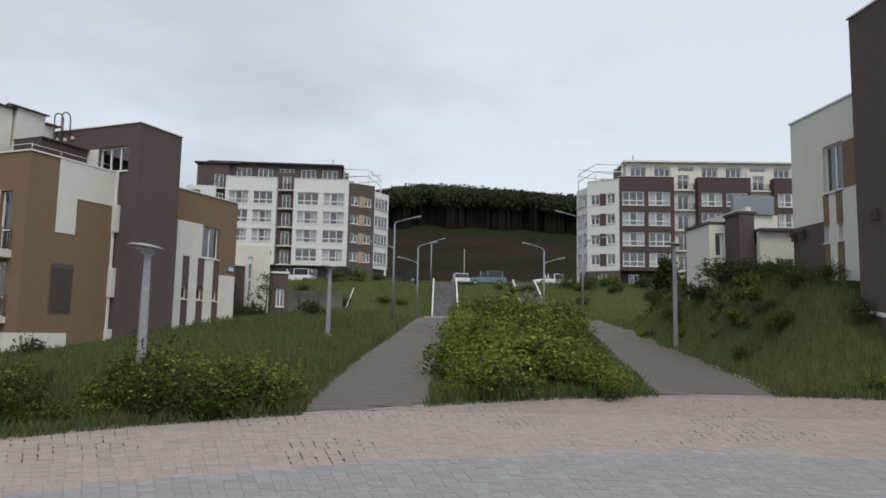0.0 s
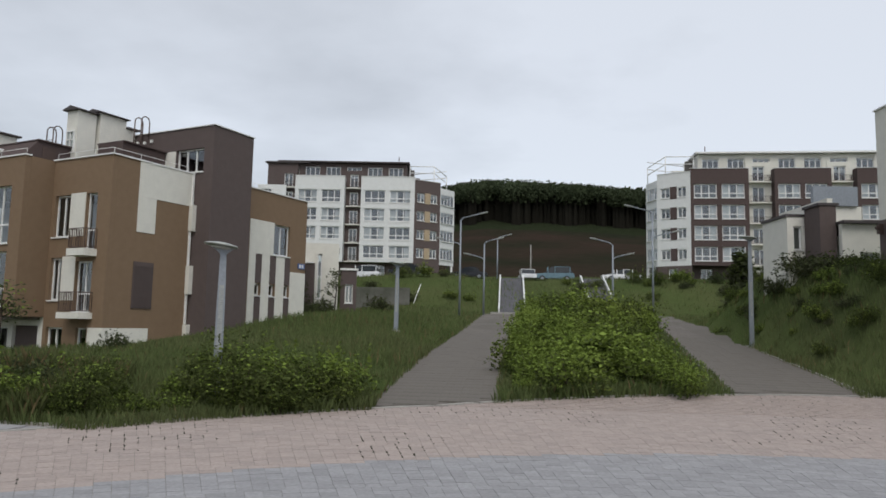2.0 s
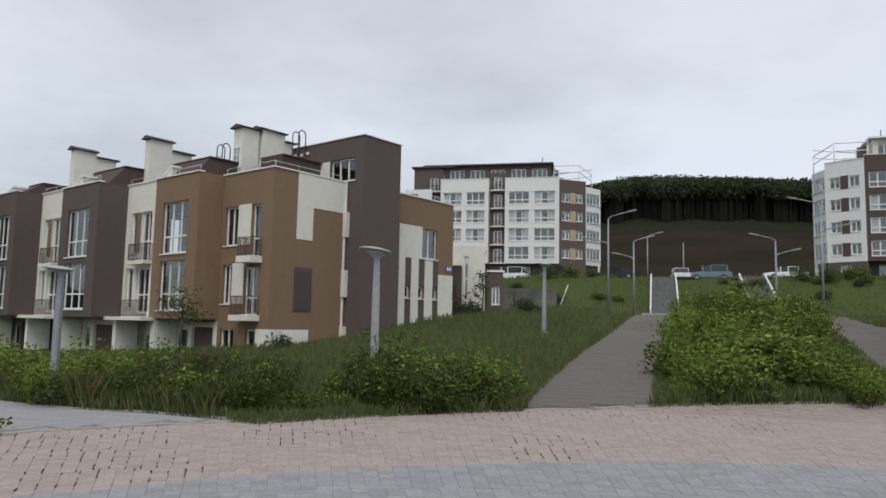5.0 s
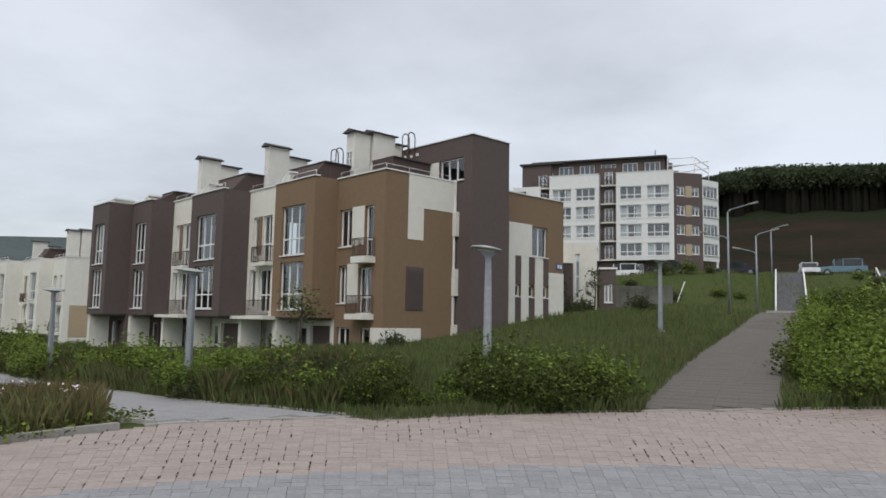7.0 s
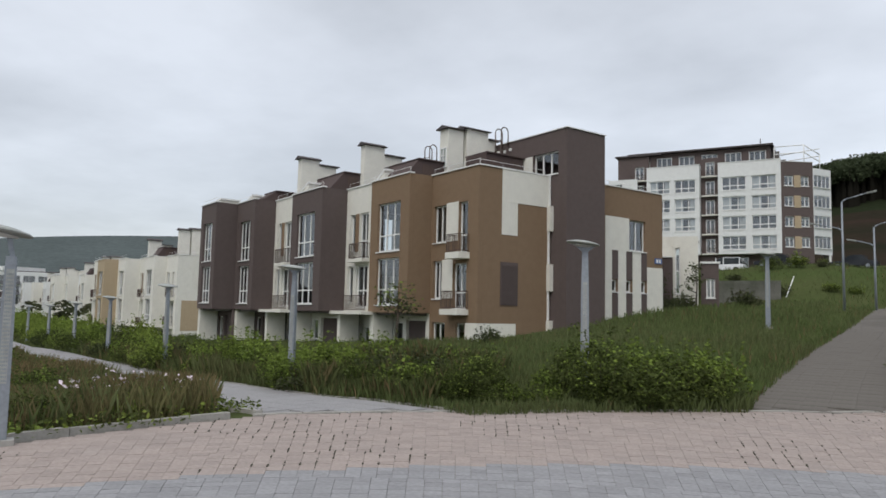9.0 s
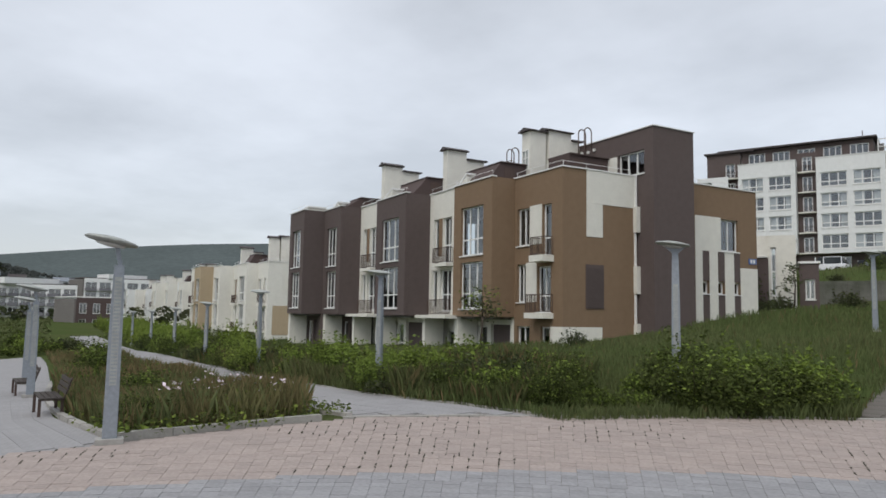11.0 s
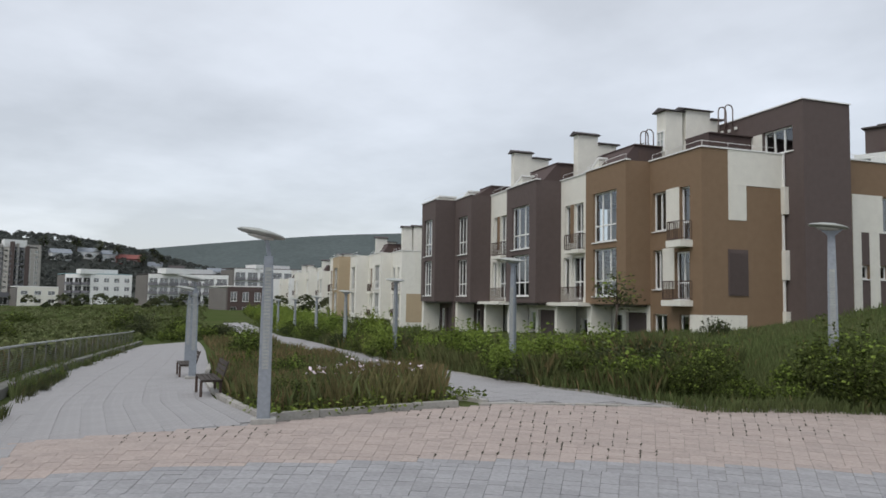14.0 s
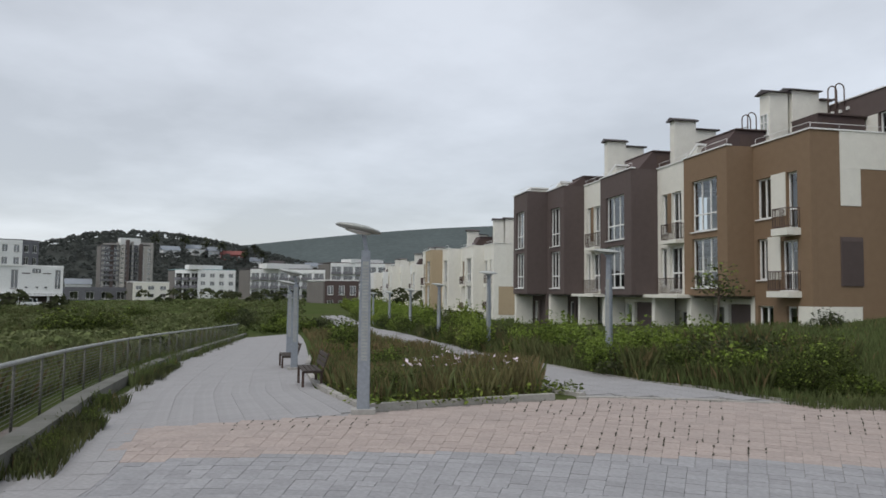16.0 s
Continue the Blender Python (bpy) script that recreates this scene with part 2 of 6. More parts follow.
def lathe(bm, profile, n=20):
    rings = []
    for r, z in profile:
        rings.append([bm.verts.new((r * math.cos(2 * math.pi * i / n), r * math.sin(2 * math.pi * i / n), z)) for i in range(n)])
    for a, b in zip(rings, rings[1:]):
        for i in range(n):
            bm.faces.new((a[i], a[(i + 1) % n], b[(i + 1) % n], b[i])).smooth = True
    bm.faces.new(rings[0][::-1])
    bm.faces.new(rings[-1])
    return bm


def raw_mesh(name, verts, faces_flat, size, mats, mat_index=None):
    """A mesh from numpy arrays, all faces with the same number of corners."""
    me = bpy.data.meshes.new(name)
    nf = len(faces_flat) // size
    me.vertices.add(len(verts))
    me.vertices.foreach_set("co", np.asarray(verts, dtype=np.float32).ravel())
    me.loops.add(len(faces_flat))
    me.loops.foreach_set("vertex_index", np.asarray(faces_flat, dtype=np.int32))
    me.polygons.add(nf)
    me.polygons.foreach_set("loop_start", np.arange(0, nf * size, size, dtype=np.int32))
    me.polygons.foreach_set("loop_total", np.full(nf, size, dtype=np.int32))
    for m in mats:
        me.materials.append(m)
    if mat_index is not None:
        me.polygons.foreach_set("material_index", np.asarray(mat_index, dtype=np.int32))
    me.update(calc_edges=True)
    me.validate()
    me.polygons.foreach_set("use_smooth", np.zeros(len(me.polygons), dtype=bool))
    return me


def wall_mesh(length, z0, z1, holes, thick, name, mat):
    """A wall along +x from 0, its face at y=0, its thickness towards +y, with openings (a0, a1, z0, z1) through it."""
    xs = sorted({0.0, length, *[h[0] for h in holes], *[h[1] for h in holes]})
    zs = sorted({z0, z1, *[h[2] for h in holes], *[h[3] for h in holes]})

    def solid(i, j):
        if not (0 <= i < len(xs) - 1 and 0 <= j < len(zs) - 1):
            return False
        cx, cz = (xs[i] + xs[i + 1]) / 2, (zs[j] + zs[j + 1]) / 2
        return not any(h[0] < cx < h[1] and h[2] < cz < h[3] for h in holes)

    bm = bmesh.new()
    for i in range(len(xs) - 1):
        for j in range(len(zs) - 1):
            if not solid(i, j):
                continue
            a, b, c, d, t = xs[i], xs[i + 1], zs[j], zs[j + 1], thick
            quad(bm, (a, 0, c), (b, 0, c), (b, 0, d), (a, 0, d))
            quad(bm, (b, t, c), (a, t, c), (a, t, d), (b, t, d))
            if not solid(i - 1, j):
                quad(bm, (a, t, c), (a, 0, c), (a, 0, d), (a, t, d))
            if not solid(i + 1, j):
                quad(bm, (b, 0, c), (b, t, c), (b, t, d), (b, 0, d))
            if not solid(i, j - 1):
                quad(bm, (a, t, c), (b, t, c), (b, 0, c), (a, 0, c))
            if not solid(i, j + 1):
                quad(bm, (a, 0, d), (b, 0, d), (b, t, d), (a, t, d))
    bmesh.ops.remove_doubles(bm, verts=bm.verts, dist=0.0005)
    return mesh_of(bm, name, mat)


WINDOWS = {}


def window(parent, m, w, h, cols=3, transom=0.33, curtain=False, bar=0.085, sill=True):
    """A window at pose m (x along the wall, y inwards, z up, origin at its lower left corner): white frame, glass, sill."""
    key = (round(w, 2), round(h, 2), cols, transom, curtain, bar)
    if key not in WINDOWS:
        xs = [(bar + 0 if i == 0 else w * i / cols + bar / 2, w - bar if i == cols - 1 else w * (i + 1) / cols - bar / 2) for i in range(cols)]
        zs = [(bar, h * transom - bar / 2), (h * transom + bar / 2, h - bar)] if transom else [(bar, h - bar)]
        fr = wall_mesh(w, 0.0, h, [(*x, *z) for x in xs for z in zs], 0.08, "window_frame", M_FRAME)
        gl = bmesh.new()
        quad(gl, (bar, 0.04, bar), (w - bar, 0.04, bar), (w - bar, 0.04, h - bar), (bar, 0.04, h - bar))
        cu = bmesh.new()
        n = 14
        for i in range(n):
            for lo, hi in (((0.04, 0.40)), ((0.72, 0.96))):
                a, b = lo + (hi - lo) * i / n, lo + (hi - lo) * (i + 1) / n
                quad(cu, (w * a, 0.20 + 0.03 * (i % 2), bar), (w * b, 0.20 + 0.03 * ((i + 1) % 2), bar), (w * b, 0.20 + 0.03 * ((i + 1) % 2), h), (w * a, 0.20 + 0.03 * (i % 2), h))
        WINDOWS[key] = (fr, mesh_of(gl, "pane", M_GLASS), mesh_of(cu, "curtain", M_CURTAIN), mesh_of(boxes((-0.05, w + 0.05, -0.24, -0.004, -0.06, 0.0)), "sill", M_FRAME))
    fr, gl, cu, si = WINDOWS[key]
    win = part("window", fr, None, parent, at=m)
    pane = part("pane", gl, None, win)
    pane.visible_shadow = False
    if curtain:
        part("curtain", cu, None, win)
    if sill:
        part("sill", si, None, win)
    return win


def wall(parent, mat, p, q, z0, z1, openings=(), thick=0.3, name="wall", setback=0.16, label="", bar=0.085):
    """A wall whose outer face runs from p to q (seen from outside, left to right), with windows in its openings.
    Openings: (a0, a1, z0, z1, cols, transom[, curtain])."""
    p, q = Vector(p), Vector(q)
    d = q - p
    turn = math.degrees(math.atan2(d.y, d.x))
    m = pose(p.x, p.y, 0, 0, 0, turn)
    ob = part(name, wall_mesh(d.length, z0, z1, [o[:4] for o in openings], thick, name, mat), None, parent, label, at=m)
    for o in openings:
        if len(o) > 4 and o[4]:
            window(parent, m @ pose(o[0], setback, o[2]), o[1] - o[0], o[3] - o[2], o[4], o[5], len(o) > 6 and o[6], bar)
    return ob


def panel(parent, mat, p, q, dims, proud=0.03, name="panel", label=""):
    """A flat cladding panel (a0, a1, z0, z1) on the wall face from p to q."""
    p, q = Vector(p), Vector(q)
    d = q - p
    m = pose(p.x, p.y, 0, 0, 0, math.degrees(math.atan2(d.y, d.x)))
    return part(name, boxes((dims[0], dims[1], -proud, -0.002, dims[2], dims[3])), mat, parent, label, at=m)


def railing(parent, m, w, h=1.0, gap=0.12, name="railing"):
    n = max(2, int(w / gap))
    step = (w - 0.02) / n
    me = wall_mesh(w, 0.06, h, [(0.02 + k * step, (k + 1) * step, 0.1, h - 0.04) for k in range(n)], 0.02, name, M_RAIL)
    return part(name, me, None, parent, at=m)


# ---- ground ----
def sstep(a, b, v):
    k = min(1.0, max(0.0, (v - a) / (b - a)))
    return k * k * (3 - 2 * k)


def interp(v, xs, ys):
    if v <= xs[0]:
        return ys[0]
    for i in range(1, len(xs)):
        if v <= xs[i]:
            return ys[i - 1] + (ys[i] - ys[i - 1]) * (v - xs[i - 1]) / (xs[i] - xs[i - 1])
    return ys[-1]


PLAZA = (10.8, -0.2, 23.4)          # outer ring: centre, radius
DISC = (5.5, -2.8, 16.1)            # grey middle of the plaza


def height(x, y):
    """The ground: level plaza, a lawn that climbs ahead, a bank, a terrace, hills."""
    far = math.hypot(x, y)
    rise = max(0.0, min(y, 75.0) - 19.5)
    z = interp(x, (-70, -45, -30, -19, -10, 12), (0.022, 0.05, 0.05, 0.07, 0.067, 0.07)) * rise
    z -= 0.035 * min(50.0, max(0.0, -x - 11))
    out = math.hypot(x - PLAZA[0], y - PLAZA[1]) - PLAZA[2]
    z += 0.5 * sstep(0.3, 4, out) * sstep(3.6, 5.5, -x) * (1 - sstep(10, 18, -x)) * sstep(2.0, 5.0, y - interp(-x, (8, 13.5, 21, 35), (12, 12.9, 15.6, 21)))
    z += 0.5 * math.exp(-((x + 14) / 7) ** 2 - ((y - 46) / 10) ** 2)
    z += 3.8 * sstep(12.2 + 0.07 * max(0.0, y - 34.0), 15.6 + 0.02 * max(0.0, y - 34.0), x) * sstep(0, 6.5, out) * (1 - sstep(44, 60, y)) * sstep(15, 20, y)
    east = sstep(-52, -34, x)
    z += (3.6 * min(1.0, max(0.0, (y - 69.0) / 10.5)) + 2.5 * sstep(84, 114, y)) * east
    z -= 1.2 * (1 - sstep(-3, 2, y)) * sstep(14, 40, -x)
    # hills
    z += interp(y, (130, 160, 345, 520, 720, 1100), (0, 3, 37, 86, 84, 40)) * math.exp(-((x + 0.044 * y) / 390) ** 2)
    z += 117 * math.exp(-((x + 1000) / 720) ** 2 - ((y - 840) / 720) ** 2) * sstep(600, 1200, far)
    z += (38 * math.exp(-((x + 612) / 130) ** 2 - ((y - 97) / 110) ** 2) + 22 * math.exp(-((x + 640) / 110) ** 2 - ((y - 220) / 110) ** 2)) * sstep(340, 540, -x)
    return z


LINE_PATH = ((-1.8, 17.0), (-1.9, 24), (-1.75, 32), (-1.1, 45), (-0.4, 69))              # long footpath ahead
LINE_PATH2 = ((8.3, 20.5), (9.3, 27), (10.3, 36), (12.0, 50), (13.6, 68))                # second footpath
LINE_WALK = ((-8.2, 12.0), (-13.5, 12.9), (-21, 15.6), (-35, 21.0), (-63, 32.0), (-95, 44))  # walkway by the terrace
PROM_IN = ((-12.2, 6.0), (-16.6, 7.0), (-22.5, 9.2), (-30, 12.6), (-45, 18.8), (-60, 24.5))  # promenade edges
PROM_OUT = ((-7.5, -1.0), (-9.4, 0.4), (-12.6, 1.4), (-18.0, 3.0), (-28, 6.6), (-48, 15.0), (-62, 21.0))


def along(line, step):
    """Even points with directions along a smooth line through the given points."""
    pts = [Vector(p) for p in line]
    fine = []
    for i in range(len(pts) - 1):
        a, b, c, d = pts[max(i - 1, 0)], pts[i], pts[i + 1], pts[min(i + 2, len(pts) - 1)]
        for k in range(24):
            t = k / 24
            fine.append(0.5 * ((2 * b) + (c - a) * t + (2 * a - 5 * b + 4 * c - d) * t * t + (3 * b - a - 3 * c + d) * t ** 3))
    fine.append(pts[-1])
    out, left = [fine[0]], step
    for a, b in zip(fine, fine[1:]):
        while (b - a).length >= left:
            a = a + (b - a).normalized() * left
            out.append(a)
            left = step
        left -= (b - a).length
    return out


def offside(line, x, y):
    """Distance from a polyline."""
    best = 1e9
    for (ax, ay), (bx, by) in zip(line, line[1:]):
        dx, dy = bx - ax, by - ay
        t = min(1, max(0, ((x - ax) * dx + (y - ay) * dy) / (dx * dx + dy * dy)))
        best = min(best, math.hypot(x - ax - t * dx, y - ay - t * dy))
    return best


def edge_y(line, x):
    """y of an edge that runs towards -x."""
    return interp(-x, [-p[0] for p in line], [p[1] for p in line])


def in_plaza(x, y, grow=0.0):
    if math.hypot(x - PLAZA[0], y - PLAZA[1]) < PLAZA[2] + grow or -11.8 < x < -6.0 and 5 < y < interp(x, (-11.8, -11.5, -9.15, -7.75, -6.0), (10.2, 10.5, 13.1, 14.3, 16.25)) + grow:
        return x > -12.4 or y < edge_y(PROM_IN, x)
    return False


def in_promenade(x, y):
    return x < -7.5 and x > -60 and edge_y(PROM_OUT, x) < y < edge_y(PROM_IN, x)


def in_planter(x, y):
    return x < -11.2 and edge_y(PROM_IN, x) < y < interp(-x, [-p[0] for p in LINE_WALK], [p[1] for p in LINE_WALK]) - 1.6 and (x + 12.0) * 0.97 < (y - 6.2) * 0.18


HOUSE_AT = (-19.33, 33.52)


def house_local(x, y):
    dx, dy = x - HOUSE_AT[0], y - HOUSE_AT[1]
    return dx * 0.9272 - dy * 0.3746, dx * 0.3746 + dy * 0.9272


def in_house(x, y):
    a, b = house_local(x, y)
    if -28 < a < 1.4 and -6.5 < b < 15.5:
        return b > -0.35 * max(0.0, -a) + (0.4 if a > -4.4 else 1.5) - (0.5 if a < -4.4 else 0)
    return x > 16.2 and 18 < y < 45


def cover(x, y):
    """What lies on the ground: paving, planted ground or a building."""
    if in_planter(x, y):
        return "grass"
    if in_plaza(x, y) or in_promenade(x, y):
        return "paving"
    if y > 17 and y < 69 and (offside(LINE_PATH, x, y) < 1.65 or offside(LINE_PATH2, x, y) < 2.0 - 0.014 * (y - 20)):
        return "paving"
    if offside(LINE_WALK, x, y) < 1.5:
        return "paving"
    if in_house(x, y):
        return "house"
    return "grass"


# one sheet, fine near the plaza and coarse towards the horizon
ring = [0.0]
while ring[-1] < 3200:
    ring.append(ring[-1] + max(0.9, ring[-1] * 0.035))
TURNS = 220
gv, gf, gm = [], [], []
for r in ring:
    for k in range(TURNS):
        w = 2 * math.pi * k / TURNS
        x, y = r * math.sin(w), r * math.cos(w)
        z = height(x, y)
        if math.hypot(x - PLAZA[0], y - PLAZA[1]) < PLAZA[2] + 0.9 or in_promenade(x, y) or (r < 110 and cover(x, y) == "paving"):
            z -= 0.14
        if 67.5 < y < 81 and (abs(x - 0.55) < 1.7 or abs(x - 9.2) < 1.7):
            z -= 0.55
        if r > 60:
            z += 0.5 * noise.noise((x * 0.02, y * 0.02, 0)) * min(1, r / 300)
        gv.append((x, y, z))
for i in range(len(ring) - 1):
    for k in range(TURNS):
        k2 = (k + 1) % TURNS
        gf += [i * TURNS + k, (i + 1) * TURNS + k, (i + 1) * TURNS + k2, i * TURNS + k2]
        w, r = 2 * math.pi * (k + 0.5) / TURNS, ring[i]
        x, y = r * math.sin(w), r * math.cos(w)
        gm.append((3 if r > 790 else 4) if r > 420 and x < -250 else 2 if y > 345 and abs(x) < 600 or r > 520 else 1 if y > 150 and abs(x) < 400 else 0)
ground = tagged(new("ground", raw_mesh("ground", gv, gf, 4, (M_GRASSLAND, M_SOIL, M_FLOORWOOD, M_HAZEFLOOR, M_HAZERIDGE), gm)), "rough meadow ground climbing to wooded hills", "ground", kind="structure")
for p in ground.data.polygons:
    p.use_smooth = True


FACES = ((3, 2, 1, 0), (0, 1, 5, 4), (1, 2, 6, 5), (2, 3, 7, 6), (3, 0, 4, 7))


def lay_slabs(parent, tops, mat, name, most=240):
    """The slabs nearest the plaza as single parts, the rest joined."""
    tops = sorted(tops, key=lambda t: math.hypot(t[0][0], t[0][1]))
    for top in tops[:most]:
        cx, cy, cz = (sum(p[k] for p in top) / 4 for k in range(3))
        v = [(p[0] - cx, p[1] - cy, p[2] - cz) for p in top]
        me = bpy.data.meshes.new(name)
        me.from_pydata(v + [(p[0], p[1], p[2] - 0.07) for p in v], [], FACES)
        me.materials.append(mat)
        part(name, me, None, parent, at=pose(cx, cy, cz))
    if len(tops) > most:
        vs, fs = [], []
        for top in tops[most:]:
            b = len(vs)
            vs += list(top) + [(p[0], p[1], p[2] - 0.07) for p in top]
            fs += [b + i for f in FACES for i in f]
        part(name + "_field", raw_mesh(name + "_field", vs, fs, 4, (mat,)), None, parent, kind="stuff")


def strip(name, line, width, lift, mat, label, category, taper=0.0):
    """Paving laid on the ground along a line, as rows of slabs with open joints."""
    pts = along(line, 0.62)
    slabs = []
    n = max(3, round(width / 0.6))
    for i in range(len(pts) - 1):
        a, b = pts[i], pts[i + 1]
        d = (b - a).normalized()
        s = Vector((d.y, -d.x))
        wd = width - taper * i
        for k in range(n):
            l, r = (k / n - 0.5) * wd + 0.002, ((k + 1) / n - 0.5) * wd - 0.002
            if i % 2 and k == 0:
                l += 0.03
            c = [a + d * 0.002 + s * l, a + d * 0.002 + s * r, b - d * 0.002 + s * r, b - d * 0.002 + s * l]
            if in_plaza(*((c[0] + c[2]) / 2), 0.34) and name != "edging":
                continue
            up = random.uniform(-0.002, 0.002)
            top = [(q.x, q.y, height(q.x, q.y) + lift + up) for q in c]
            slabs.append(top)
    bed = bmesh.new()
    rows = []
    for i, a in enumerate(pts):
        d = (pts[min(i + 1, len(pts) - 1)] - pts[max(i - 1, 0)]).normalized()
        s = Vector((d.y, -d.x))
        row = []
        for o in (-(width - taper * i) / 2 - 0.05, 0, (width - taper * i) / 2 + 0.05):
            q = a + s * o
            row.append(bed.verts.new((*q, -0.1 if name != "edging" and in_plaza(q.x, q.y, -0.1) else height(*q) + lift - 0.012)))
        rows.append(row)
    for a, b in zip(rows, rows[1:]):
        for j in range(2):
            bed.faces.new((a[j], b[j], b[j + 1], a[j + 1]))
    ob = tagged(new(name, mesh_of(bed, name, M_PATHJOINT if mat is M_PATH else M_PROMJOINT)), label, category, kind="structure")
    lay_slabs(ob, slabs, mat, "slab")
    return ob


strip("footpath", LINE_PATH, 3.45, 0.03, M_PATH, "worn brown-grey paved footpath climbing between grass", "path")
strip("footpath", LINE_PATH2, 4.2, 0.03, M_PATH, "worn brown-grey paved footpath beside the grassy bank", "path", taper=0.018)
strip("walkway", LINE_WALK, 3.0, 0.02, M_PROM, "grey slab walkway along the terraced houses", "path")

# plaza: ring of pink pavers round a grey middle, laid in arcs
PAVER_L, PAVER_W = 0.21, 0.215
paver_near = []


CENTRE = (2.3, -4.2)                # the arcs' common centre


def paver_block(c, z):
    return [(p[0], p[1], z) for p in c] + [(p[0], p[1], z - 0.05) for p in c]


def lay():
    """Pavers in arcs: (corners, centre) from the inner rows outwards; the joints run on through bands of eight rows."""
    r, row = 6.0 - 24 * PAVER_L, 0
    w_from, w_to = radians(-100), radians(100)
    while r < 31.0:
        if row % 8 == 0:
            n = round((w_to - w_from) * (r + 0.8) / PAVER_W)
        for k in range(n):
            w0, w1 = w_from + (w_to - w_from) * k / n, w_from + (w_to - w_from) * (k + 1) / n
            gw = 0.0022 / r
            c = [(CENTRE[0] + q * math.sin(w), CENTRE[1] + q * math.cos(w)) for q, w in ((r + 0.0025, w0 + gw), (r + 0.0025, w1 - gw), (r + PAVER_L - 0.0025, w1 - gw), (r + PAVER_L - 0.0025, w0 + gw))]
            x, y = (c[0][0] + c[2][0]) / 2, (c[0][1] + c[2][1]) / 2
            if x < -14 or y < -12 or x > 22 or in_planter(x, y) or not in_plaza(x, y) or x < -7.5 and y < edge_y(PROM_OUT, x) + 0.8:
                continue
            yield c, x, y
        r += PAVER_L
        row += 1


PAVE = {"pink": ([], []), "grey": ([], [])}
for c, x, y in lay():
    colour = "grey" if math.hypot(x - DISC[0], y - DISC[1]) < DISC[2] else "pink"
    z = height(x, y) + 0.004 * noise.noise((x * 0.7, y * 0.7, 3)) + random.uniform(-0.0025, 0.0025)
    if 6.3 < math.hypot(x, y) < 7.7 and -5.6 < x < -0.4 and y > 2 and len(paver_near) < 290:
        paver_near.append((c, z))
        continue
    vs, fs = PAVE[colour]
    b = len(vs)
    vs += paver_block(c, z)
    fs += [b + 3, b + 2, b + 1, b]
    for j in range(4):
        k = (j + 1) % 4
        fs += [b + j, b + k, b + 4 + k, b + 4 + j]
plaza = bmesh.new()
for w in range(150):
    a, b = 2 * math.pi * w / 150, 2 * math.pi * (w + 1) / 150
    f = quad(plaza, (PLAZA[0], PLAZA[1], -0.008), (PLAZA[0] + (PLAZA[2] + 1.3) * math.sin(b), PLAZA[1] + (PLAZA[2] + 1.3) * math.cos(b), -0.008 + min(0, height(PLAZA[0] + (PLAZA[2] + 1.3) * math.sin(b), PLAZA[1] + (PLAZA[2] + 1.3) * math.cos(b)))),
             (PLAZA[0] + (PLAZA[2] + 1.3) * math.sin(a), PLAZA[1] + (PLAZA[2] + 1.3) * math.cos(a), -0.008 + min(0, height(PLAZA[0] + (PLAZA[2] + 1.3) * math.sin(a), PLAZA[1] + (PLAZA[2] + 1.3) * math.cos(a)))))
pavement = tagged(new("pavement", mesh_of(plaza, "pavement", M_JOINT)), "round plaza with a ring of pink pavers about a grey middle", "plaza", kind="structure")
for colour, mat in (("pink", M_PINK), ("grey", M_GREY)):
    part(f"{colour}_pavers", raw_mesh(f"{colour}_pavers", *PAVE[colour], 4, (mat,)), None, pavement, kind="stuff")

# promenade towards the valley
pv = []
inner, outer = along(PROM_IN, 0.7), along(PROM_OUT[1:], 0.7)
for i in range(200):
    for k in range(11):
        ux = -8.6 - i * 0.26
        y0, y1 = edge_y(PROM_OUT, ux), edge_y(PROM_IN, ux) if ux < -12.2 else None
        if y1 is None:
            continue
        sh = 0.13 * (k % 2)
        c = []
        for vx, q in ((ux + sh, k + 0.004), (ux - 0.256 + sh, k + 0.004), (ux - 0.256 + sh, k + 0.996), (ux + sh, k + 0.996)):
            e0, e1 = edge_y(PROM_OUT, vx), edge_y(PROM_IN, vx)
            c.append((vx, e0 + (e1 - e0) * q / 11))
        ya, yb = c[0][1], c[3][1]
        if math.hypot(ux - PLAZA[0], (ya + yb) / 2 - PLAZA[1]) < PLAZA[2] - 0.35:
            continue
        z = height(ux, ya) + random.uniform(-0.002, 0.002) - (0.008 if math.hypot(ux - PLAZA[0], ya - PLAZA[1]) < PLAZA[2] + 0.3 else 0)
        pv.append([(p[0], p[1], z) for p in c[::-1]])
prom = bmesh.new()
rows = []
for i in range(75):
    ux = -7.6 - i * 0.72
    y0, y1 = edge_y(PROM_OUT, ux) - 0.25, edge_y(PROM_IN, ux) + 0.1
    rows.append([prom.verts.new((ux, y0 + (y1 - y0) * k / 4, height(ux, y0 + (y1 - y0) * k / 4) - 0.02)) for k in range(5)])
for a, b in zip(rows, rows[1:]):
    for k in range(4):
        prom.faces.new((a[k], a[k + 1], b[k + 1], b[k]))
bmesh.ops.recalc_face_normals(prom, faces=prom.faces)
promenade = tagged(new("promenade", mesh_of(prom, "promenade", M_PROMJOINT)), "grey paved promenade curving down to the valley", "path", kind="structure")
lay_slabs(promenade, pv, M_PROM, "paver", 290)

strip("edging", ((-7.0, -0.7), (-9.4, 0.85), (-12.6, 1.85), (-18.0, 3.45), (-28, 7.05), (-48, 15.4)), 0.85, 0.004, M_PROM, "grey slab edging along the promenade", "paving")

# kerbs
KERB = mesh_of(boxes((-0.49, 0.49, -0.075, 0.075, -0.2, 0.11)), "kerb_stone", M_KERB)


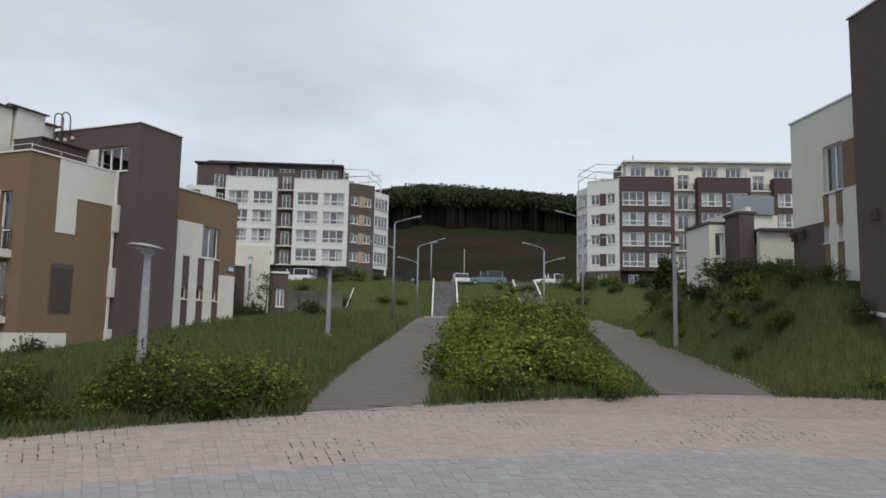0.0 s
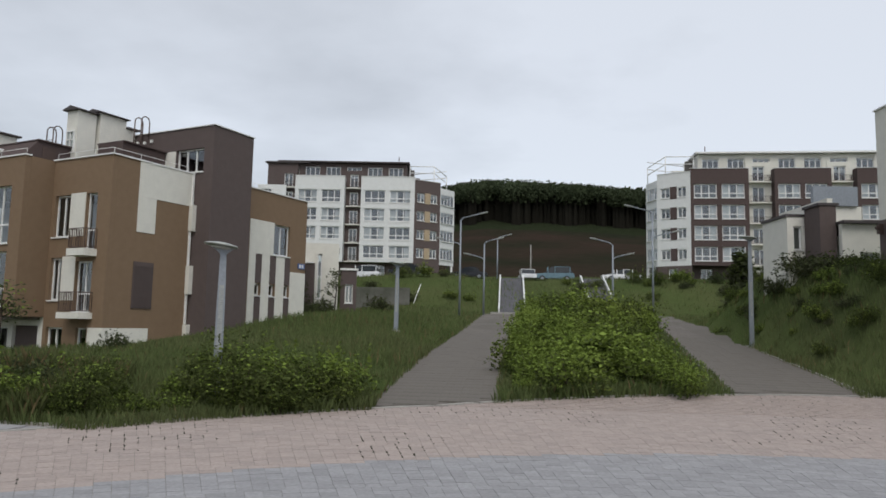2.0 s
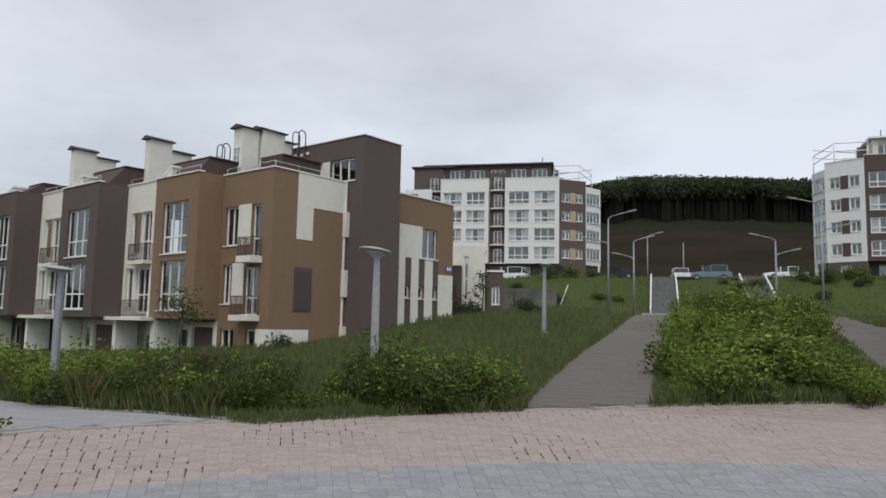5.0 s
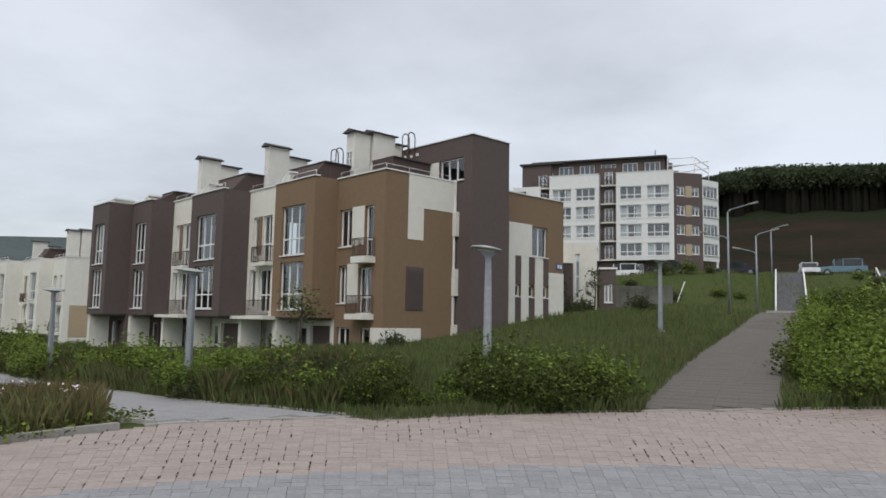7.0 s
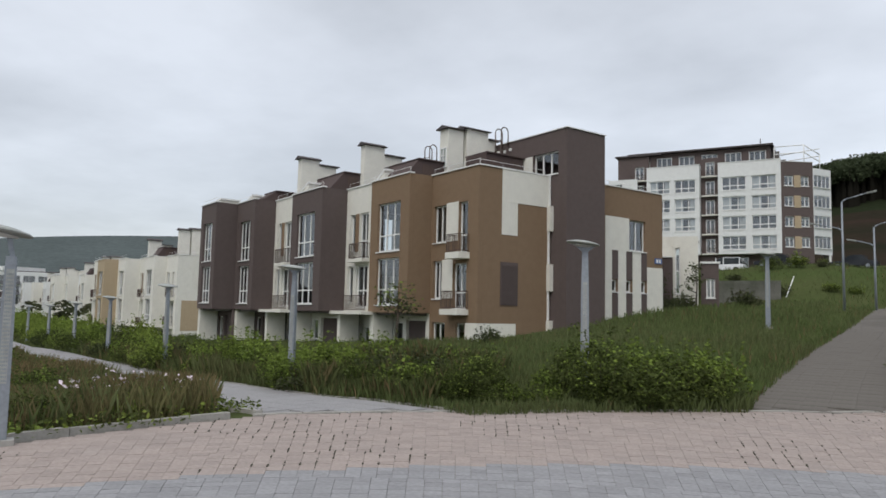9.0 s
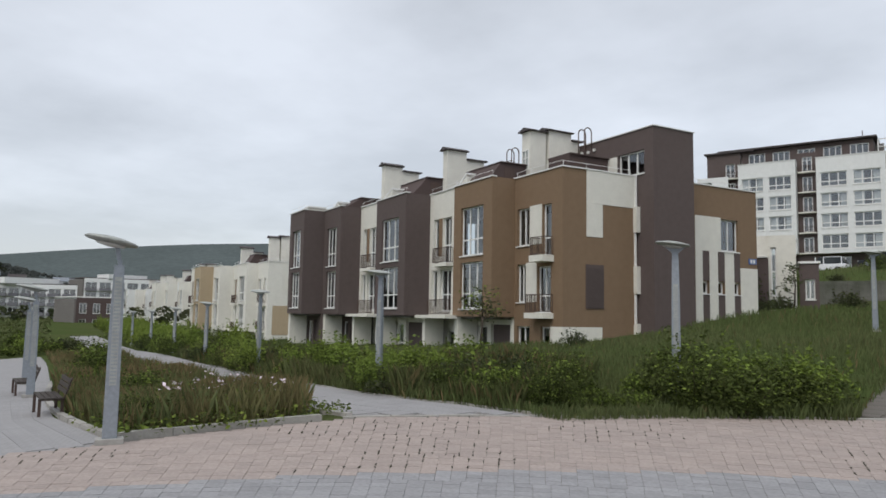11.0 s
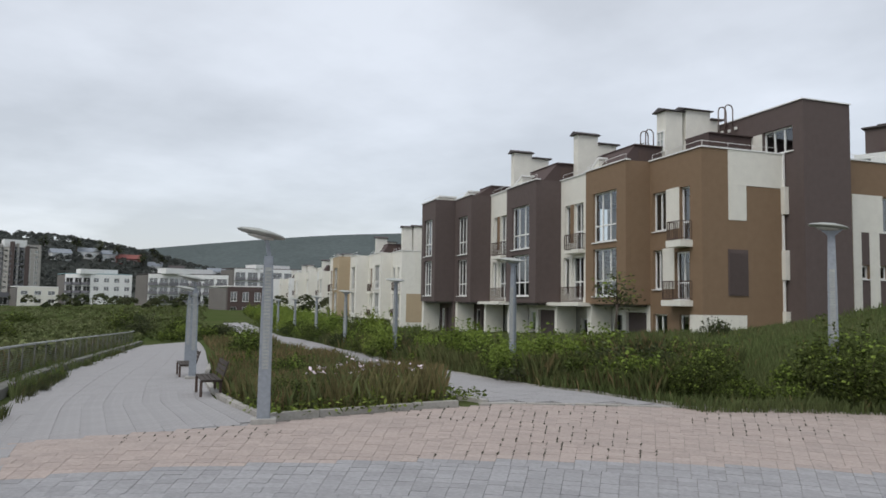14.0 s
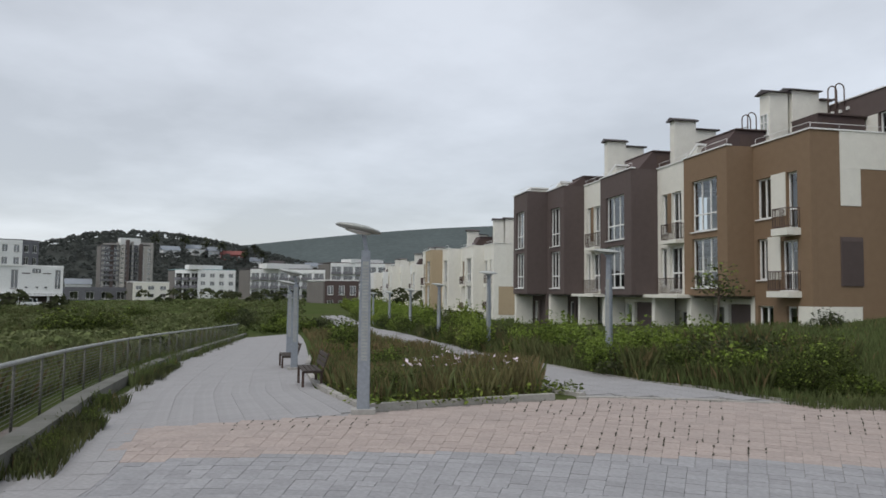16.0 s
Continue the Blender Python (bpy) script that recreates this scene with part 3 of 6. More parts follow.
def kerb(line, label, sink=0.0):
    t = thing("kerb", pose(0, 0, 0), label, "kerb", kind="structure")
    pts = along(line, 1.0)
    for i, (a, b) in enumerate(zip(pts, pts[1:])):
        d = b - a
        m = pose((a.x + b.x) / 2, (a.y + b.y) / 2, height((a.x + b.x) / 2, (a.y + b.y) / 2) - sink + random.uniform(-0.012, 0.012), random.uniform(-1, 1), -math.degrees(math.atan2(height(*b) - height(*a), d.length)) + random.uniform(-0.4, 0.4), math.degrees(math.atan2(d.y, d.x)) + random.uniform(-1, 1))
        part("kerb_stone", KERB, None, t, at=m)
    return t


kerb(((-12.25, 6.1), (-12.0, 8.2), (-11.4, 10.6)), "grey stone kerb at the tip of the planted bed")
kerb(((-11.4, 10.7), (-14.2, 11.4), (-21, 13.9), (-34, 19.0)), "weathered stone kerb between bed and walkway", 0.03)
kerb(((-12.3, 6.15), (-16.6, 7.15), (-22.5, 9.35), (-30, 12.75)), "grey stone kerb along the promenade", 0.02)
kerb(((-9.0, 14.0), (-14, 14.75), (-21, 17.4), (-35, 22.8)), "overgrown stone kerb below the hedge", 0.085)
kerb(((11.0, 23.4), (11.4, 27), (12.2, 36), (13.6, 50)), "pale kerb at the footpath edge", 0.07)

# ---- terraced houses ----


def balcony(parent, m, w, deep, slab=0.22, rail=1.0):
    """A balcony at pose m on a wall face (x along, y inwards): slab with railing on three sides."""
    b = part("balcony", boxes((0, w, -deep, 0.0, -slab, 0)), M_CREAM, parent, "cream slab with dark iron railing", at=m)
    railing(b, pose(0.03, -deep + 0.05, 0), w - 0.06, rail)
    railing(b, pose(0.05, -deep + 0.08, 0, 0, 0, 90), deep - 0.1, rail, name="side_railing")
    railing(b, pose(w - 0.05, -deep + 0.08, 0, 0, 0, 90), deep - 0.1, rail, name="side_railing")
    return b


def gable_cap(x0, x1, y0, y1, z, rise):
    """A sheet-metal gable with its ridge along y."""
    bm = bmesh.new()
    xm = (x0 + x1) / 2
    prof = ((x0, z), (x1, z), (x1, z + 0.05), (xm, z + 0.05 + rise), (x0, z + 0.05))
    f = [bm.verts.new((p[0], y0, p[1])) for p in prof]
    g = [bm.verts.new((p[0], y1, p[1])) for p in prof]
    bm.faces.new(f)
    bm.faces.new(g[::-1])
    for i in range(5):
        bm.faces.new((f[i], g[i], g[(i + 1) % 5], f[(i + 1) % 5]))
    bmesh.ops.recalc_face_normals(bm, faces=bm.faces)
    return bm


def roof_hut(parent, x0, x1, y0, y1, z, low_to, low_z, glazed=False):
    """A cream chimney stack standing lengthwise on the roof, with a gabled cap, and a lower stack behind it under a flat cap."""
    hut = part("chimney", boxes((x0, x1, y0, y1, 9.8, z)), M_CREAM, parent, "cream rendered chimney stack with dark gabled cap")
    part("cap", gable_cap(x0 - 0.2, x1 + 0.2, y0 - 0.2, y1 + 0.12, z + 0.004, 0.2), M_ROOF, hut, "dark sheet-metal gabled cap")
    if low_to:
        low = part("lower_chimney", boxes((x0 + 0.05, x1 - 0.05, y1 + 0.004, low_to, 9.8, low_z)), M_CREAM, parent, "lower cream stack")
        part("cap", boxes((x0 - 0.1, x1 + 0.15, y1 + 0.01, low_to + 0.2, low_z + 0.004, low_z + 0.09)), M_ROOF, low, "flat dark sheet-metal cap")
    if glazed:
        window(hut, pose(x0 + 0.1, y0 - 0.085, 11.05), x1 - x0 - 0.2, 1.25, 2, 0.6, sill=False, bar=0.06)
    return hut


def roof_shed(parent, x0, x1, eave, ridge, back, top, slope=True):
    """A dark stair head on the roof terrace: its sheet roof slopes up from the front, a flat dark panel on its flank
    stands for a doorway's shade.
    """
    bm = bmesh.new()
    prof = ((eave, 9.9), (eave, 10.35), (ridge, top), (back, top), (back, 9.9)) if slope else ((eave, 9.9), (eave, top), (back, top), (back, 9.9))
    n = len(prof)
    a = [bm.verts.new((x0, *p)) for p in prof]
    b = [bm.verts.new((x1, *p)) for p in prof]
    bm.faces.new(a)
    bm.faces.new(b[::-1])
    for i in range(n):
        bm.faces.new((a[i], b[i], b[(i + 1) % n], a[(i + 1) % n]))
    bmesh.ops.recalc_face_normals(bm, faces=bm.faces)
    shed = part("stair_head", bm, M_MAROON, parent, "dark brown stair head on the roof terrace")
    part("roof_edge", boxes((x0 - 0.08, x1 + 0.12, ridge - 0.06, back + 0.1, top + 0.004, top + 0.07)), M_MAROON, shed)
    part("door_recess", boxes((x1 + 0.003, x1 + 0.02, ridge + 0.25, ridge + 1.0, 10.0, top - 0.25)), M_RAIL, shed, "flat dark panel for the shade in a doorway")
    return shed


def skylight(parent, x0, x1, y0, y1, top):
    """A white-edged rooflight upstand rising behind the parapet."""
    bm = bmesh.new()
    z0 = 10.28
    prof = ((x0, z0 - 0.3), (x1, z0 - 0.3), (x1, top), (x0, z0))
    a = [bm.verts.new((p[0], y0 + 0.05, p[1] - 0.05)) for p in prof]
    b = [bm.verts.new((p[0], y1 - 0.05, p[1] - 0.05)) for p in prof]
    bm.faces.new(a)
    bm.faces.new(b[::-1])
    for i in range(4):
        bm.faces.new((a[i], b[i], b[(i + 1) % 4], a[(i + 1) % 4]))
    bmesh.ops.recalc_face_normals(bm, faces=bm.faces)
    up = part("rooflight", bm, M_CREAM, parent, "cream rooflight upstand with white edges")
    lean = math.degrees(math.atan2(top - z0, x1 - x0))
    ln = math.hypot(top - z0, x1 - x0)
    for y in (y0, y1 - 0.12):
        part("white_edge", boxes((0, ln, 0, 0.12, -0.05, 0.07)), M_FRAME, up, at=pose(x0, y, z0, 0, -lean, 0))
    part("white_edge", boxes((x1 - 0.02, x1 + 0.10, y0, y1, top - 0.06, top + 0.06)), M_FRAME, up)
    return up


def hoop_ladder(parent, x, y, z):
    bm = bmesh.new()
    for s in (0, 0.55):
        rod(bm, (s, 0, -1.2), (s, 0, 0.75), 0.035, 6)
        last = None
        for k in range(7):
            w = math.pi * k / 6
            p = (s, 0.28 - 0.28 * math.cos(w), 0.75 + 0.30 * math.sin(w))
            if last:
                rod(bm, last, p, 0.035, 6)
            last = p
        rod(bm, last, (s, 0.56, -0.2), 0.035, 6)
    for k in range(5):
        rod(bm, (0, 0, -1.0 + k * 0.3), (0.55, 0, -1.0 + k * 0.3), 0.02, 6)
    return part("roof_ladder", bm, M_RAIL, parent, "rust-brown hooped roof ladder", at=pose(x, y, z))


def coping(parent, pts, z, w=0.36, h=0.07):
    for p, q in zip(pts, pts[1:]):
        p, q = Vector(p), Vector(q)
        d = q - p
        part("coping", boxes((-0.06, d.length + 0.06, -0.07, w - 0.07, 0, h)), M_FRAME, parent, at=pose(p.x, p.y, z, 0, 0, math.degrees(math.atan2(d.y, d.x))))


def roof_rail(parent, p, q, z):
    p, q = Vector(p), Vector(q)
    d = q - p
    bm = bmesh.new()
    n = max(1, int(d.length / 1.4))
    rod(bm, (0, 0.1, 0.28), (d.length, 0.1, 0.28), 0.013, 6)
    for i in range(n + 1):
        rod(bm, (d.length * i / n, 0.1, 0), (d.length * i / n, 0.1, 0.28), 0.011, 6)
    part("roof_railing", bm, M_FRAME, parent, at=pose(p.x, p.y, z, 0, 0, math.degrees(math.atan2(d.y, d.x))))


# bays seen from the street, right to left: x from, x to, front y, kind
UNITS = ((-4.42, 0.0, 0.0, "end"), (-8.78, -4.42, -1.58, "bay"), (-12.31, -8.78, -1.38, "entry"), (-17.02, -12.31, -3.21, "bay"),
         (-20.40, -17.02, -3.0, "entry"), (-23.94, -20.40, -4.61, "bay"), (-27.5, -23.94, -6.27, "bay"))


def terrace(at, lower, colours, label, detailed, units=UNITS, turn=-22):
    """A staggered row of three-storey houses. colours: the wall of each unit. Heights count from the street plaza less `lower`."""
    house = thing("terraced_house", pose(at[0], at[1], -lower, 0, 0, turn), label, "house", "terraced rows")
    zt, zb = 10.2, 2.15
    for i, (x0, x1, y, kind) in enumerate(units):
        mat = colours[i]
        back = 9.2 + y * 0.6 if i else 15.44
        w = x1 - x0
        right_y = units[i - 1][2] if i else None
        if kind == "end":
            ops = [(w - 4.15, w - 2.95, 6.2, 8.35, 2, 0), (w - 1.75, w - 0.95, 5.5, 8.35, 1, 0.35), (w - 4.15, w - 3.3, 3.0, 5.15, 2, 0), (w - 2.2, w - 1.0, 2.45, 4.95, 2, 0.35),
                   (w - 4.15, w - 2.9, -0.3, 1.65, 2, 0), (w - 1.9, w - 1.1, -0.6, 1.65, 1, 0)]
            wall(house, mat, (x0, y), (x1, y), -2.0, zt, ops)
            panel(house, M_CREAM, (x0, y), (x1, y), (w - 2.92, w - 1.8, 6.2, 8.4))
            panel(house, M_CREAM, (x0, y), (x1, y), (w - 3.25, w - 2.25, 3.0, 5.2))
            panel(house, M_CREAM, (x0, y), (x1, y), (w - 1.0, w + 0.03, -1.5, 1.68))
            balcony(house, pose(x0 + w - 1.98, y, 5.5), 1.25, 0.75, 0.35)
            balcony(house, pose(x0 + w - 2.4, y, 2.4), 1.65, 0.75, 0.3)
        elif kind == "bay":
            a, b = 0.85 * w / 4.4, w - 0.95 * w / 4.4
            wall(house, mat, (x0, y), (x1, y), zb, zt, [(a, b, 5.78, 8.72, 3, 0.33), (a, b, 2.6, 5.38, 3, 0.33)])
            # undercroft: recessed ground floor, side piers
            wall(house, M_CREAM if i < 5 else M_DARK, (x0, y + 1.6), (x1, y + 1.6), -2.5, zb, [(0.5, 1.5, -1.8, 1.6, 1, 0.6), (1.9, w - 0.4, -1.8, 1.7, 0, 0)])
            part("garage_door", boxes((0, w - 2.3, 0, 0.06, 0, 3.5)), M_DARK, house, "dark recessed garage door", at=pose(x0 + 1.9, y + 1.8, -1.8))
            part("pier", boxes((0, 0.45, 0, 1.4, -2.5, zb - 0.004)), M_CREAM, house, "cream pier under the bay", at=pose(x0 + 0.02, y + 0.12, 0))
            part("soffit", boxes((x0 + 0.302, x1 - 0.302, y + 0.302, y + 1.6, zb + 0.02, zb + 0.2)), M_CREAM, house)
        else:
            wall(house, mat, (x0, y), (x1, y), zb, zt, [(0.55, 1.25, 6.0, 8.45, 1, 0), (1.75, 2.9, 5.5, 8.45, 2, 0.4), (0.35, 1.1, 2.7, 5.1, 1, 0), (1.5, 2.95, 2.45, 5.1, 2, 0.4)])
            panel(house, M_BROWN, (x0, y), (x1, y), (1.28, 1.72, 6.0, 8.45))
            wall(house, M_CREAM, (x0, y + 1.2), (x1, y + 1.2), -2.5, zb, [(0.5, 1.5, -1.8, 1.2, 1, 0.6), (2.1, 3.0, -1.8, 1.4, 0, 0)])
            part("entrance_door", boxes((0, 0.9, 0, 0.07, 0, 3.2)), M_DARK, house, "dark entrance door", at=pose(x0 + 2.1, y + 1.4, -1.8))
            part("canopy", boxes((-0.15, w + 0.5, -1.0, 1.15, 0, 0.2)), M_CREAM, house, "pale concrete entrance canopy", at=pose(x0, y, 2.0))
            part("pier", boxes((0, 0.35, 0, 1.4, -2.5, 1.99)), M_CREAM, house, "cream pier", at=pose(x0 + 0.3, y - 0.6, 0))
            balcony(house, pose(x0 + 1.3, y, 5.48), 1.9, 0.55, 0.2)
            railing(house, pose(x0 + 0.3, y - 0.3, 2.2), w - 0.5)
        # flanks that step forward of the next unit
        if i and y < right_y - 0.3:
            wall(house, mat, (x1, y + 0.304), (x1, right_y + 0.3), zb, zt, thick=0.298)
        wall(house, mat, (x0, back), (x0, y + 0.304), -2.5 if kind == "end" else zb, zt, thick=0.298) if i == len(units) - 1 else None
        for z in (2.2, 5.3):
            part("floor_slab", boxes((x0 + 0.31, x1 - 0.31, y + 0.31, back - 0.31, z - 0.2, z)), M_DIM, house)
        part("room_divider", boxes((x0 + 0.4, x1 - 0.4, y + 4.0, y + 4.15, -1.5, zt - 0.4)), M_DIM, house)
        part("roof", boxes((x0 + 0.302, x1 - 0.302, y + 0.302, back - 0.31, zt - 0.5, zt - 0.25)), M_ROOF, house)
        if i:
            wall(house, mat, (x1, back), (x0, back), -2.5, zt)
        coping(house, ((x0, y), (x1, y)), zt)
        roof_rail(house, (x0 + 0.1, y), (x1 - 0.1, y), zt + 0.1)
    # end wall with cream panels, stair tower and rear wing
    wall(house, colours[0], (0, 0.304), (0, 5.3), -2.0, zt, thick=0.298)
    e0, e1 = (0, 0), (0, 16)
    panel(house, M_CREAM, e0, e1, (1.62, 5.52, 8.38, zt - 0.004))
    panel(house, M_CREAM, e0, e1, (1.62, 2.75, 6.55, 8.376))
    panel(house, M_CREAM, e0, e1, (0.0, 2.7, -1.5, 1.68))
    if detailed:
        vent = panel(house, M_DARK, e0, e1, (1.56, 2.8, 2.67, 5.04), 0.05, "vent_grille", "dark louvred vent panel")
        part("louvres", boxes(*[(1.62, 2.74, -0.075, -0.052, 2.75 + k * 0.12, 2.81 + k * 0.12) for k in range(18)]), M_DARK, vent)
    else:
        panel(house, M_TAN, e0, e1, (0.6, 4.9, 1.9, 5.2))
    for z0, z1 in ((7.0, 8.45), (3.55, 5.1), (-0.5, 1.9)):
        panel(house, M_CREAM, e0, e1, (5.0, 5.27, z0, z1), 0.28, "cream_block")
    panel(house, M_FRAME, e0, e1, (5.05, 5.15, 5.11, 6.99), 0.1, "white_post")
    panel(house, M_FRAME, e0, e1, (5.05, 5.15, 1.91, 3.54), 0.1, "white_post")
    panel(house, M_FRAME, e0, e1, (5.1, 5.2, 8.46, zt), 0.1, "downpipe")
    coping(house, ((0, 0), (0, 5.2)), zt)
    roof_rail(house, (-0.1, 0.2), (-0.1, 5.0), zt + 0.1)
    T = colours[3] if detailed else M_CREAM
    tw = 12.9
    wall(house, T, (-5.0, 5.28), (1.3, 5.28), -2.0, tw, [(3.5, 5.6, 10.35, 11.7, 3, 0)], label="dark brown stair tower face")
    wall(house, T, (1.3, 5.584), (1.3, 8.43), -2.0, tw, thick=0.298)
    wall(house, T, (0.998, 8.43), (-5.0, 8.43), 9.0, tw, thick=0.298)
    wall(house, T, (1.0, 8.43), (0.0, 8.43), -2.0, 9.0, thick=0.298)
    wall(house, T, (-5.0, 8.13), (-5.0, 5.584), 9.0, tw, thick=0.298)
    panel(house, M_CREAM, (-5.0, 5.28), (1.3, 5.28), (0.9, 3.45, 10.3, 11.65))
    part("tower_roof", boxes((-4.69, 0.99, 5.59, 8.12, tw - 0.5, tw - 0.3)), M_ROOF, house)
    coping(house, ((-5.0, 5.28), (1.3, 5.28), (1.3, 8.43)), tw, h=0.05)
    wall(house, colours[0], (0, 8.43), (0, 15.44), 0.0, 10.3, [(3.73, 5.30, 6.38, 8.35, 2, 0)] + [(a, b, 3.75, 4.5, 1, 0) for a, b in ((2.1, 2.64), (3.43, 3.99), (4.87, 5.4))], label="brown rear wing with cream strips")
    r0, r1 = (0, 8.43), (0, 16)
    panel(house, M_CREAM, r0, r1, (1.48, 3.70, 6.33, 8.42))
    for a, b in ((1.48, 2.08), (2.67, 3.40), (4.02, 4.84)):
        panel(house, M_CREAM, r0, r1, (a, b, 1.0, 6.326))
    for a, b in ((2.09, 2.66), (3.42, 4.0), (4.86, 5.41)):
        panel(house, M_DARK, r0, r1, (a, b, 1.0, 3.7), 0.02, "dark_strip")
        panel(house, M_DARK, r0, r1, (a, b, 4.54, 6.32), 0.02, "dark_strip")
    panel(house, M_CREAM, r0, r1, (5.43, 7.0, 1.0, 5.42))
    sign = panel(house, M_SIGN, r0, r1, (6.2, 6.9, 5.7, 6.05), 0.05, "number_sign", "small blue sign plate")
    part("sign_bars", boxes((6.32, 6.5, -0.056, -0.052, 5.76, 5.99), (6.58, 6.76, -0.056, -0.052, 5.76, 5.99)), M_FRAME, sign)
    wall(house, colours[0], (0 - 0.3, 15.44), (-9, 15.44), 0.0, 10.3)
    part("rear_floor", boxes((-4, -0.31, 8.8, 15.1, 5.1, 5.3), (-4, -0.31, 8.8, 15.1, 2.0, 2.2)), M_DIM, house)
    part("rear_divider", boxes((-3.6, -3.4, 8.8, 15.1, 0.0, 9.9)), M_DIM, house)
    part("rear_roof", boxes((-9, -0.302, 8.44, 15.13, 9.8, 10.05)), M_ROOF, house)
    coping(house, ((0, 8.43), (0, 15.44)), 10.3)
    roof_rail(house, (-0.1, 8.6), (-0.1, 15.3), 10.4)
    # roof terraces
    roof_hut(house, -5.87, -5.0, 1.5, 2.65, 13.45, None, 0, detailed)
    roof_hut(house, -5.8, -4.85, 2.8, 4.5, 13.6, 5.2, 13.15)
    if not detailed:
        roof_shed(house, -9.0, -6.6, -0.6, 0.1, 2.2, 11.4)
        roof_hut(house, -12.6, -12.0, -0.2, 1.27, 12.6, 2.5, 12.1)
        return house
    roof_hut(house, -12.72, -12.14, -0.25, 1.27, 13.42, 2.72, 12.9)
    roof_hut(house, -19.25, -18.66, -1.9, -0.46, 13.3, 0.95, 12.98)
    roof_shed(house, -4.25, -2.3, 2.3, 2.35, 5.2, 11.6, False)
    roof_shed(house, -9.3, -5.4, -1.15, -0.35, 1.9, 11.32)
    roof_shed(house, -16.7, -12.75, -2.4, -1.45, 0.8, 11.45)
    roof_shed(house, -22.6, -20.5, -3.9, -3.0, -0.8, 10.95)
    for x0, x1, y0, y1, top in ((-8.95, -7.9, -1.25, 0.3, 10.95), (-16.9, -15.4, -2.85, -1.75, 10.95), (-23.2, -22.0, -4.3, -2.4, 10.7), (-26.4, -24.2, -5.95, -4.4, 10.5)):
        skylight(house, x0, x1, y0, y1, top)
    hoop_ladder(house, -4.2, 4.55, 12.75)
    hoop_ladder(house, -8.2, 1.95, 11.95)
    for x, z in ((-4.75, 12.35), (-4.15, 12.3), (-3.6, 12.35), (-4.7, 11.6), (-4.1, 11.65)):
        part("bracket", boxes((x, x + 0.14, 5.16, 5.276, z, z + 0.16)), M_FRAME, house, "small white wall bracket")
    return house


terrace(HOUSE_AT, 0.0, (M_BROWN, M_BROWN, M_CREAM, M_DARK, M_CREAM, M_DARK, M_DARK), "three-storey terraced house in brown, cream and dark render", True)
UNITS_LOW = ((-4.4, 0.0, 0.0, "end"), (-8.8, -4.4, -1.35, "bay"), (-11.6, -8.8, -1.2, "entry"), (-15.4, -11.6, -2.9, "bay"), (-19.6, -15.4, -4.5, "bay"), (-22.4, -19.6, -4.4, "entry"))
terrace((-67.2, 51.4), 2.2, (M_PALE, M_PALE, M_CREAM, M_PALE, M_TAN, M_PALE), "cream terraced house with one tan bay", False, UNITS_LOW, -22)
terrace((-116.9, 73.6), 2.5, (M_PALE, M_PALE, M_WHITE_WALL, M_PALE, M_PALE, M_PALE), "plain cream terraced house lower down the street", False, UNITS_LOW, -22)
terrace((-160.5, 91.0), 2.7, (M_PALE, M_WHITE_WALL, M_CREAM, M_PALE, M_WHITE_WALL, M_PALE), "far cream terraced house at the street's foot", False, UNITS_LOW, -22)

# house on the bank across the paths
bank_house = thing("bank_house", pose(16.39, 33.37, 0, 0, 0, 5), "cream house with a dark tower on the grassy bank", "house")
bh = bank_house
wall(bh, M_CREAM, (0, 0), (0, -4.6), 2.5, 12.1, [(2.39, 3.75, 8.35, 10.4, 2, 0), (2.35, 2.65, 6.2, 6.9, 1, 0), (3.3, 3.6, 6.2, 6.9, 1, 0)])
b0, b1 = (0, 0), (0, -5)
panel(bh, M_DARK, b0, b1, (0.03, 2.3, 2.5, 7.15))
panel(bh, M_BROWN, b0, b1, (3.78, 4.58, 8.36, 10.3))
for a, b in ((2.34, 2.68), (3.22, 3.62)):
    panel(bh, M_BROWN, b0, b1, (a, b, 6.92, 8.33))
    panel(bh, M_BROWN, b0, b1, (a, b, 3.8, 6.18))
panel(bh, M_DARK, b0, b1, (2.32, 4.58, 2.5, 3.9), 0.05)
coping(bh, ((0, 0), (0, -4.6)), 12.1)
wall(bh, M_CREAM, (9, 0), (0.3, 0), 2.5, 12.1)
wall(bh, M_DARK, (-1.2, -6.2), (-1.2, -9.6), -0.5, 14.5)
wall(bh, M_DARK, (6, -6.2), (-0.9, -6.2), -0.5, 14.5)
wall(bh, M_DARK, (-0.9, -9.6), (6, -9.6), -0.5, 14.5)
wall(bh, M_DARK, (0.0, -4.604), (0.0, -6.19), 2.5, 12.1)
part("base_trim", boxes((-0.06, -0.004, -3.9, 0, 0, 0.14)), M_FRAME, bh, "white sloping base trim", at=pose(-1.2, -6.2, 3.15, 11))
part("rear_walls", boxes((5.7, 6.0, -9.3, -6.5, 1.5, 14.5), (8.7, 9.0, -6.0, -0.31, 2.5, 12.1)), M_DARK, bh)
part("roof", boxes((0.31, 8.7, -6.0, -0.31, 11.6, 11.8), (-0.88, 5.69, -9.28, -6.52, 14.0, 14.2)), M_ROOF, bh)
coping(bh, ((6, -6.2), (-1.2, -6.2), (-1.2, -9.6)), 14.5, h=0.06)
for x, y, z in ((-0.06, -0.9, 6.8), (-0.06, -0.25, 6.75), (-1.26, -7.3, 6.65)):
    wl_ = part("wall_lamp", boxes((-0.16, 0, -0.12, 0.12, -0.22, 0.2), (-0.26, -0.1, -0.08, 0.08, -0.02, 0.1)), M_RAIL, bh, "dark wall lamp", at=pose(x, y, z))

